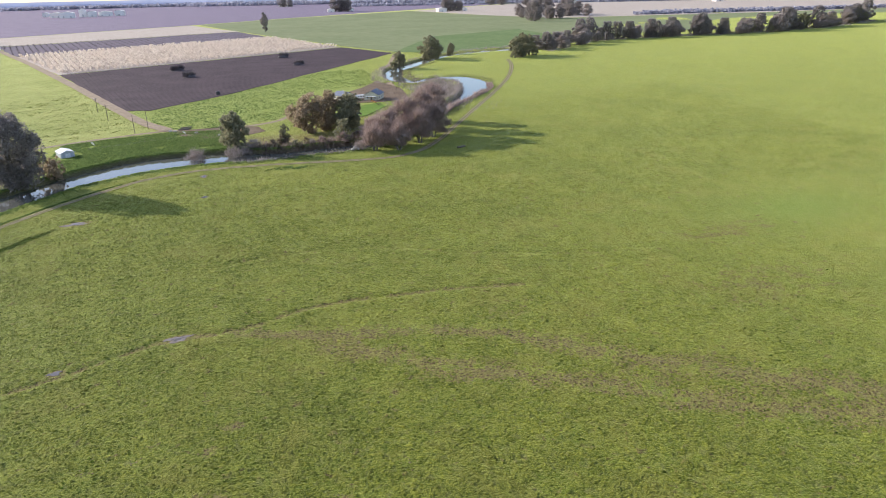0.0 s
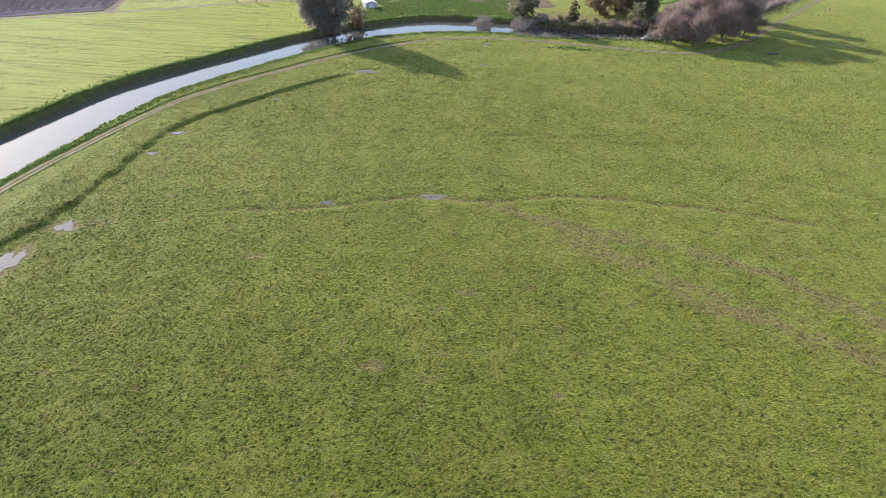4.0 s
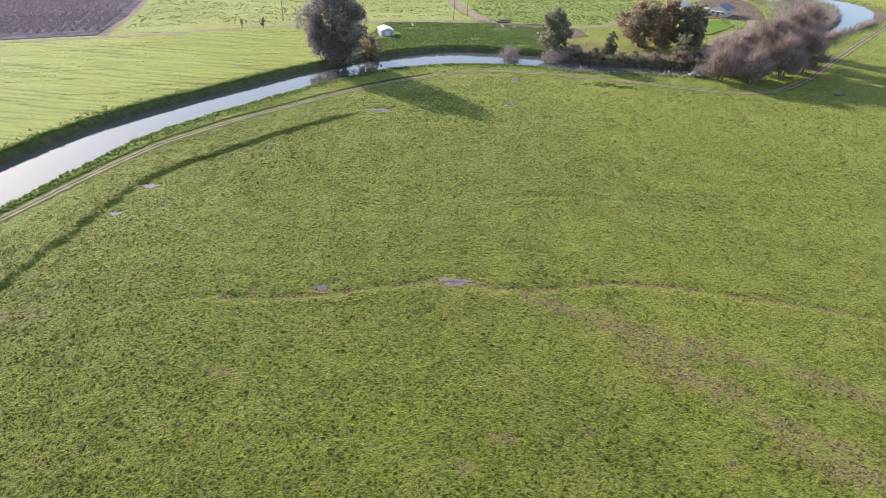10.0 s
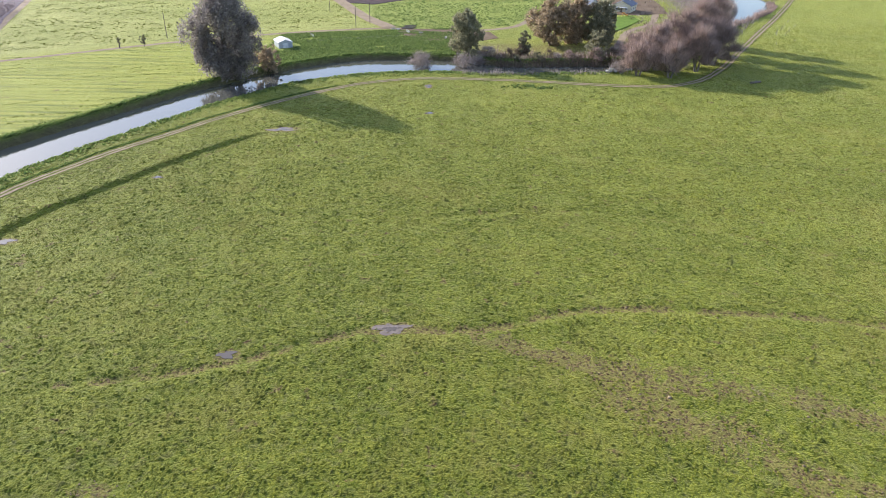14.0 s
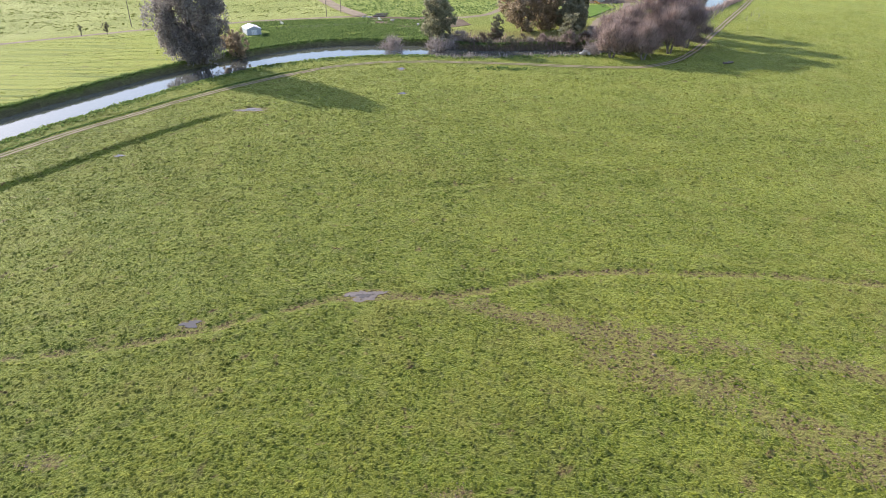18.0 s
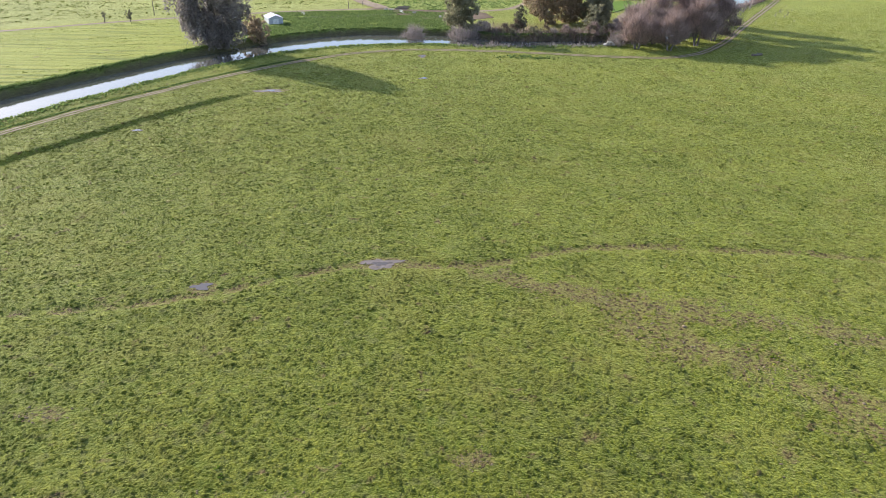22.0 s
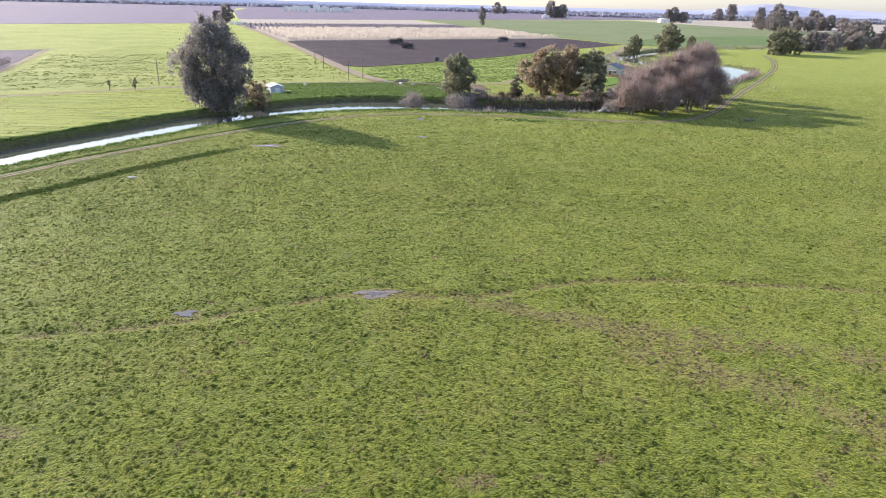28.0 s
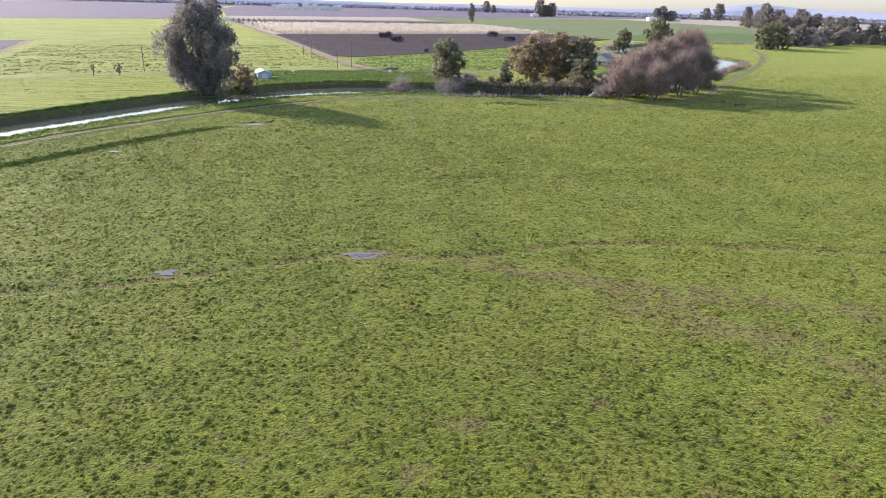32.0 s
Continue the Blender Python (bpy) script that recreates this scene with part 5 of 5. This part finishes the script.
for x, y, tall, arm in ((-100, 248, 12, False), (-9, 258, 10.5, False), (-3, 268, 10.5, False), (-30, 310, 10, True), (-41, 345, 10, True)):
    pole(x, y, tall, 1.0, arm, 20)


def fence(points, label, spacing=3.4, tall=1.25):
    t = thing("fence", Matrix.Identity(4), label, "fence")
    line = curve_of(points, spacing)
    z = height(line[:, 0], line[:, 1])
    line = laid(np.column_stack([line[:, :2], z]))
    first = None
    for (x, y, *_), h in zip(line, z):
        if first is None:
            first = part("post", post(bmesh.new(), 0, 0, -0.3, tall, 0.07, 6), M_TIMBER, t).data
            t.children[0].location = (x, y, float(h))
        else:
            o = part("post", first, M_TIMBER, t)
            o.location = (x, y, float(h))
    for k in (0.45, 0.8, 1.15):
        v, f = tube([(p[0], p[1], float(h) + k) for p, h in zip(line, z)], [0.012] * len(line), 4)
        me = bpy.data.meshes.new("wire")
        me.from_pydata([tuple(q) for q in v], [], f)
        part("wire", me, M_CONCRETE, t)


fence([(-28, 229), (-5, 231), (20, 234)], "wire fence with wooden posts along the weedy field")
fence([(-90, 236), (-60, 244), (-34, 250)], "wire fence with wooden posts beside the lane")
fence([(109, 234), (117, 230), (133, 253), (134, 269)], "dark low fence round the farmhouse lawn", 1.2, 1.1)


def farm_gate(x, y, turn):
    t = thing("farm_gate", stand(x, y, 0.1, 0, turn), "pale tubular farm gate standing open by the lane", "gate")
    for z in (0.3, 0.6, 0.9, 1.2):
        part("rail", one_box(0, -0.03, z, 4.2, 0.03, z + 0.07), M_SHEET, t)
    for px in (0.0, 2.1, 4.15):
        part("upright", one_box(px, -0.04, 0.1, px + 0.07, 0.04, 1.3), M_SHEET, t)
    part("gate_post", post(bmesh.new(), -0.15, 0, -0.3, 1.6, 0.12), M_TIMBER, t)


farm_gate(-29, 243, -60)
farm_gate(17, 244, -65)


def log(name, x, y, z, turn, length, r, label):
    t = thing(name, stand(x, y, z, 0, turn), label, "log", "logs and timber")
    rr = random.Random(int(x + y))
    pts = bent(rr, (0, 0, r), (length, 0, r * 0.8), r * 0.4, 6)
    v, f = tube(pts, [r * rr.uniform(0.8, 1.1) for _ in pts], 9)
    f += [tuple(range(9))[::-1], tuple(range(len(v) - 9, len(v)))]
    me = bpy.data.meshes.new(name)
    me.from_pydata([tuple(q) for q in v], [], f)
    part("bole", me, M_TIMBER, t)
    stub, fs = tube([(length * 0.5, 0, r), (length * 0.6, 0.5, r + 0.7)], [r * 0.4, r * 0.2], 6)
    me = bpy.data.meshes.new("stub")
    me.from_pydata([tuple(q) for q in stub], [], fs)
    part("branch_stub", me, M_TIMBER, t)


log("fallen_log", 140, 138, 0, 25, 4.5, 0.4, "dark fallen log on the pasture by the willows")
for i in range(4):
    log("timber_log", 14 + 0.5 * i, 253.5 + 0.7 * i, 0.1 + (0.5 if i == 3 else 0), 4 + 6 * i, 6, 0.32, "dark log stacked at the lane junction")


def block(x, y, turn, size, label, mtl):
    t = thing("concrete_block", stand(x, y, 0.12, 0, turn), label, "block", "blocks at the lane junction")
    part("block_body", one_box(-size, -size * 0.5, 0, size, size * 0.5, size * 0.8, bevel=0.06), mtl, t)
    part("lifting_eye", one_box(-0.12, -0.05, size * 0.8, 0.12, 0.05, size * 0.8 + 0.14), M_TIMBER, t)


for x, y, tn in ((10, 252, 20), (12.5, 250.5, 50), (24, 240, 10), (36, 227, 80)):
    block(x, y, tn, 0.9, "pale weathered concrete block beside the lane", M_CONCRETE)


def tank(x, y):
    t = thing("water_tank", stand(x, y, 0.1), "dark squat water tank at the field edge", "tank")
    bm = bmesh.new()
    bmesh.ops.create_cone(bm, cap_ends=True, segments=20, radius1=1.5, radius2=1.45, depth=2.4, matrix=pose(0, 0, 1.2))
    part("barrel", bm, M_DARKTANK, t)
    bm = bmesh.new()
    bmesh.ops.create_cone(bm, cap_ends=True, segments=20, radius1=1.5, radius2=0.4, depth=0.4, matrix=pose(0, 0, 2.6))
    part("lid", bm, M_DARKTANK, t)


M_DARKTANK = plain("dark_plastic", (0.03, 0.03, 0.035), (0.06, 0.06, 0.065), 1.0, 0.5, bump=0)
tank(35, 367)


def slide():
    t = thing("garden_slide", stand(126.5, 268, 0.3, 0, 20), "orange plastic garden slide on the lawn", "slide")
    v, f = tube([(0, 0, 1.5), (0.9, 0, 1.3), (1.9, 0, 0.6), (3.2, 0, 0.2)], [0.35, 0.35, 0.35, 0.35], 8)
    me = bpy.data.meshes.new("chute")
    me.from_pydata([tuple(q) for q in v], [], f)
    part("chute", me, M_ORANGE, t)
    for sy in (-0.3, 0.3):
        part("leg", post(bmesh.new(), -0.1, sy, 0, 1.5, 0.04, 6), M_ORANGE, t)


slide()


# ---- far buildings ----
def barn(x, y, w, d, h, turn, label):
    t = thing("far_building", stand(x, y, 0.0, 0, turn), label, "building", "far farm buildings")
    part("wall", gable(w, d, h, h * 0.25), M_FARWHITE, t)
    part("roof", roof_slope(w, d, h, h * 0.25, -1, 0.6, 0.3), M_FARWHITE, t)
    part("roof", roof_slope(w, d, h, h * 0.25, 1, 0.6, 0.3), M_FARWHITE, t)
    n_ = max(1, min(4, int(w // 12)))
    for i in range(n_):
        xx = -w / 2 + w * (i + 0.5) / n_
        part("doorway", one_box(xx - 1.2, -d / 2 - 0.1, 0, xx + 1.2, -d / 2 + 0.05, h * 0.4), M_CONCRETE, t)


rb = random.Random(5)
for x, y, w, d, h in ((-440, 2120, 16, 20, 10), (-392, 2010, 26, 24, 12), (-350, 1935, 34, 26, 13), (-312, 1930, 18, 18, 17), (-285, 1900, 22, 20, 12), (-250, 1880, 34, 24, 10), (-212, 1850, 22, 20, 11)):
    barn(x, y, w, d, h, rb.uniform(-8, 8), "white industrial farm building on the far plain")
for x, y, w, d, h in ((244, 1262, 14, 10, 5), (278, 1244, 12, 9, 5), (396, 1020, 16, 10, 5), (428, 1000, 10, 8, 4), (595, 931, 16, 10, 5), (742, 757, 14, 10, 5), (182, 1640, 20, 12, 7), (-268, 985, 8, 7, 4), (-285, 1010, 10, 8, 4)):
    barn(x, y, w, d, h, rb.uniform(-30, 30), "small white far farm building on the plain")
barn(-760, 3230, 420, 70, 7, 24, "long pale greenhouse roof near the horizon")
barn(330, 1900, 130, 24, 3, -8, "long pale greenhouse roof near the horizon")


# ---- distance ----
def far_woods(name, ax, ay, bx, by, n_, tall, deep, mtl, label, seed):
    r = np.random.RandomState(seed)
    t_ = r.uniform(0, 1, n_)
    xs = ax + (bx - ax) * t_ + r.normal(0, deep, n_)
    ys = ay + (by - ay) * t_ + r.normal(0, deep, n_)
    bl_ = np.stack([xs, ys, np.full(n_, 0.2) + tall * 0.3, tall * r.uniform(0.5, 1.15, n_)], 1)
    u = r.normal(0, 1, (n_, 14, 3))
    u /= np.linalg.norm(u, axis=2)[:, :, None]
    c = bl_[:, None, :3] + u * bl_[:, None, 3:4] * np.array([1.5, 1.5, 0.65])
    c[:, :, 2] = np.maximum(c[:, :, 2], 0.5)
    c = c.reshape(-1, 3)
    k = len(c)
    s_ = (tall * 0.55 * r.uniform(0.6, 1.4, k))[:, None]
    a = r.normal(0, 1, (k, 3))
    a /= np.linalg.norm(a, axis=1)[:, None]
    b_ = np.cross(a, r.normal(0, 1, (k, 3)))
    b_ /= np.linalg.norm(b_, axis=1)[:, None] + 1e-9
    v = np.stack([c - a * s_, c + b_ * s_ * 0.7, c + a * s_, c - b_ * s_ * 0.7], 1).reshape(-1, 3)
    tagged(part(name, fast_mesh(name, v, np.arange(4 * k).reshape(k, 4)), mtl), label, "woods", kind="stuff")


# blue-grey haze is mixed into the colour of these leaves
M_HAZEWOOD = foliage("hazed_wood_leaves", (0.27, 0.27, 0.33), (0.40, 0.39, 0.45), 0.4)
far_woods("far_woods", 600, 3300, 3600, 2600, 900, 12, 20, M_HAZEWOOD, "thin dark line of woods on the far plain", 3)
far_woods("far_woods", -200, 4300, 3600, 3000, 1200, 17, 35, M_HAZEWOOD, "line of woods near the horizon, haze painted in as blue", 4)
far_woods("far_woods", -3600, 3500, 800, 4650, 1200, 16, 35, M_HAZEWOOD, "line of woods near the horizon, haze painted in as blue", 6)
far_woods("far_woods", 1150, 1560, 2400, 1500, 420, 9, 10, M_HAZEWOOD, "grey line of trees across the far fields", 7)


def ridge():
    bm = bmesh.new()
    prev = None
    for i in range(121):
        t = i / 120
        a = radians(-52 + 104 * t)
        x, y = 4600 * math.sin(a), 4600 * math.cos(a) - 60
        z = 38 + 40 * math.exp(-((t - 0.74) / 0.03) ** 2) + 22 * math.exp(-((t - 0.79) / 0.04) ** 2) + 5 * noise.noise(Vector((t * 22, 0, 0)))
        row = [bm.verts.new((x, y, -2)), bm.verts.new((x * 1.01, y * 1.01, z * 0.6)), bm.verts.new((x * 1.02, y * 1.02, z)), bm.verts.new((x * 1.04, y * 1.04, -2))]
        if prev:
            for k in range(3):
                bm.faces.new((prev[k], row[k], row[k + 1], prev[k + 1]))
        prev = row
    # low band closing the horizon; its pale lilac is haze put into the colour
    tagged(part("backdrop_hills", bm, plain("hill_haze_lilac", (0.50, 0.50, 0.60), (0.60, 0.59, 0.68), 0.004, 0.95, bump=0)), "low hills on the horizon, haze painted in as lilac", "hills", kind="structure")


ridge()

# worn cattle path across the pasture
TRAIL = curve_of([(138, 112), (133, 96), (130, 72), (127, 43), (122, 16), (119, -2), (117, -18), (117, -34), (115, -54), (113, -68)], 1.0)
tagged(part("path_trodden", ribbon(TRAIL, 0.11, 0.04, 0.7, 13), plain("trodden_path", (0.10, 0.115, 0.018), (0.17, 0.165, 0.04), 2.0, 0.95)), "narrow trodden path across the pasture", "path", kind="structure")


def rubble(x, y):
    r = random.Random(3)
    t = thing("rubble_heap", stand(x, y, float(height(np.array([x]), np.array([y]))[0]) + 0.05), "pale concrete rubble tipped on the river bank", "rubble")
    for i in range(11):
        a, k = r.uniform(0, 6.28), r.uniform(0, 2.0)
        bm = one_box(-r.uniform(0.4, 0.9), -r.uniform(0.3, 0.6), -0.2, r.uniform(0.4, 0.9), r.uniform(0.3, 0.6), 0.2, bevel=0.06)
        o = part("slab", bm, M_CONCRETE, t)
        o.matrix_basis = pose(math.cos(a) * k, math.sin(a) * k * 0.7, 0.3 + (2.0 - k) * 0.6, r.uniform(-50, 50), r.uniform(-50, 50), r.uniform(0, 360))


rubble(97, 158)

# patches of taller weeds in the pasture
n = 130
spot = rg.randint(0, 2, n)
cx = np.array([62, 70])[spot] + rg.normal(0, 1, n) * np.array([3.5, 2.5])[spot]
cy = np.array([144, 141])[spot] + rg.normal(0, 1, n) * np.array([1.2, 0.8])[spot]
tagged(part("weeds", clumps(n, cx, cy, 0.4, 0.3, 4, 61), M_WEED), "patches of taller green weeds in the pasture", "weeds", kind="stuff")

# darker rank tufts where cattle have not grazed
n = 4500
tx, ty = rg.uniform(-60, 200, n), -100 + 255 * rg.beta(1.0, 1.6, n)
ok = (near_line(tx, ty, RIVER_ALL)[1] < 0) & (near_line(tx, ty, TRACK[::2])[0] > 2) & (wave(tx, ty, 24, 71) + 0.7 * wave(tx, ty, 7, 72) + rg.uniform(-1.2, 0.4, n) > 0.15)
tx, ty = tx[ok], ty[ok]
tagged(part("grass", clumps(len(tx), tx, ty, 0.16, 0.17, 5, 73), M_RANK), "scattered dark green rank tufts in the pasture", "grass", kind="stuff")
n = 7000
tx, ty = along(TRACK[:150], n, 2.6, 3.8, 74)
tagged(part("weeds", clumps(n, tx, ty, 0.26, 0.2, 3, 75), M_WEED), "strip of taller grass between track and river", "weeds", kind="stuff")


def clods(n_, xs, ys, radius, seed):
    """Dried lumps of trodden mud: small uneven octahedra."""
    r = np.random.RandomState(seed)
    z, size = height(xs, ys), radius * r.gamma(4, 0.25, n_)
    a = r.uniform(0, 6.28, n_)
    V = [np.stack([xs, ys, z + size * 0.75], 1), np.stack([xs, ys, z - size], 1)]
    for k in range(4):
        w, b = size * r.uniform(0.7, 1.3, n_), a + k * math.pi / 2
        V.append(np.stack([xs + np.cos(b) * w, ys + np.sin(b) * w, z + size * r.uniform(0.0, 0.3, n_)], 1))
    i = np.arange(n_)[:, None] * 6
    f = np.concatenate([np.concatenate([i + t, i + 2 + (k + t) % 4, i + 2 + (k + 1 - t) % 4], 1) for k in range(4) for t in (0, 1)])
    return fast_mesh("clods", laid(np.stack(V, 1).reshape(-1, 3)), f)


cx, cy = [], []
for px, py, rx, ry, a in BARE[9:]:
    m = int(26 * rx * ry * a)
    cx.append(px + rg.normal(0, 0.6, m) * rx)
    cy.append(py + rg.normal(0, 0.6, m) * ry)
for ln, m, wide in ((MUD_B[:, :2], 5200, 1.7), (MUD_D[:, :2], 3600, 2.6), (MUD_A[len(MUD_A) // 3:, :2], 700, 0.6)):
    k = rg.randint(0, len(ln) - 1, m)
    q = ln[k] + (ln[k + 1] - ln[k]) * rg.uniform(0, 1, m)[:, None] + rg.normal(0, wide, (m, 2))
    cx.append(q[:, 0])
    cy.append(q[:, 1])
cx, cy = np.concatenate(cx), np.concatenate(cy)
ok = wave(cx, cy, 6, 81) + rg.uniform(-0.7, 0.7, len(cx)) > -0.1
cx, cy = cx[ok], cy[ok]
M_CLOD = plain("dry_clods", (0.14, 0.10, 0.06), (0.32, 0.25, 0.165), 1.2, 0.95)
tagged(part("mud_clods", clods(len(cx), cx, cy, 0.075, 82), M_CLOD), "pale dried clods in the trodden muddy lines", "mud", kind="stuff")
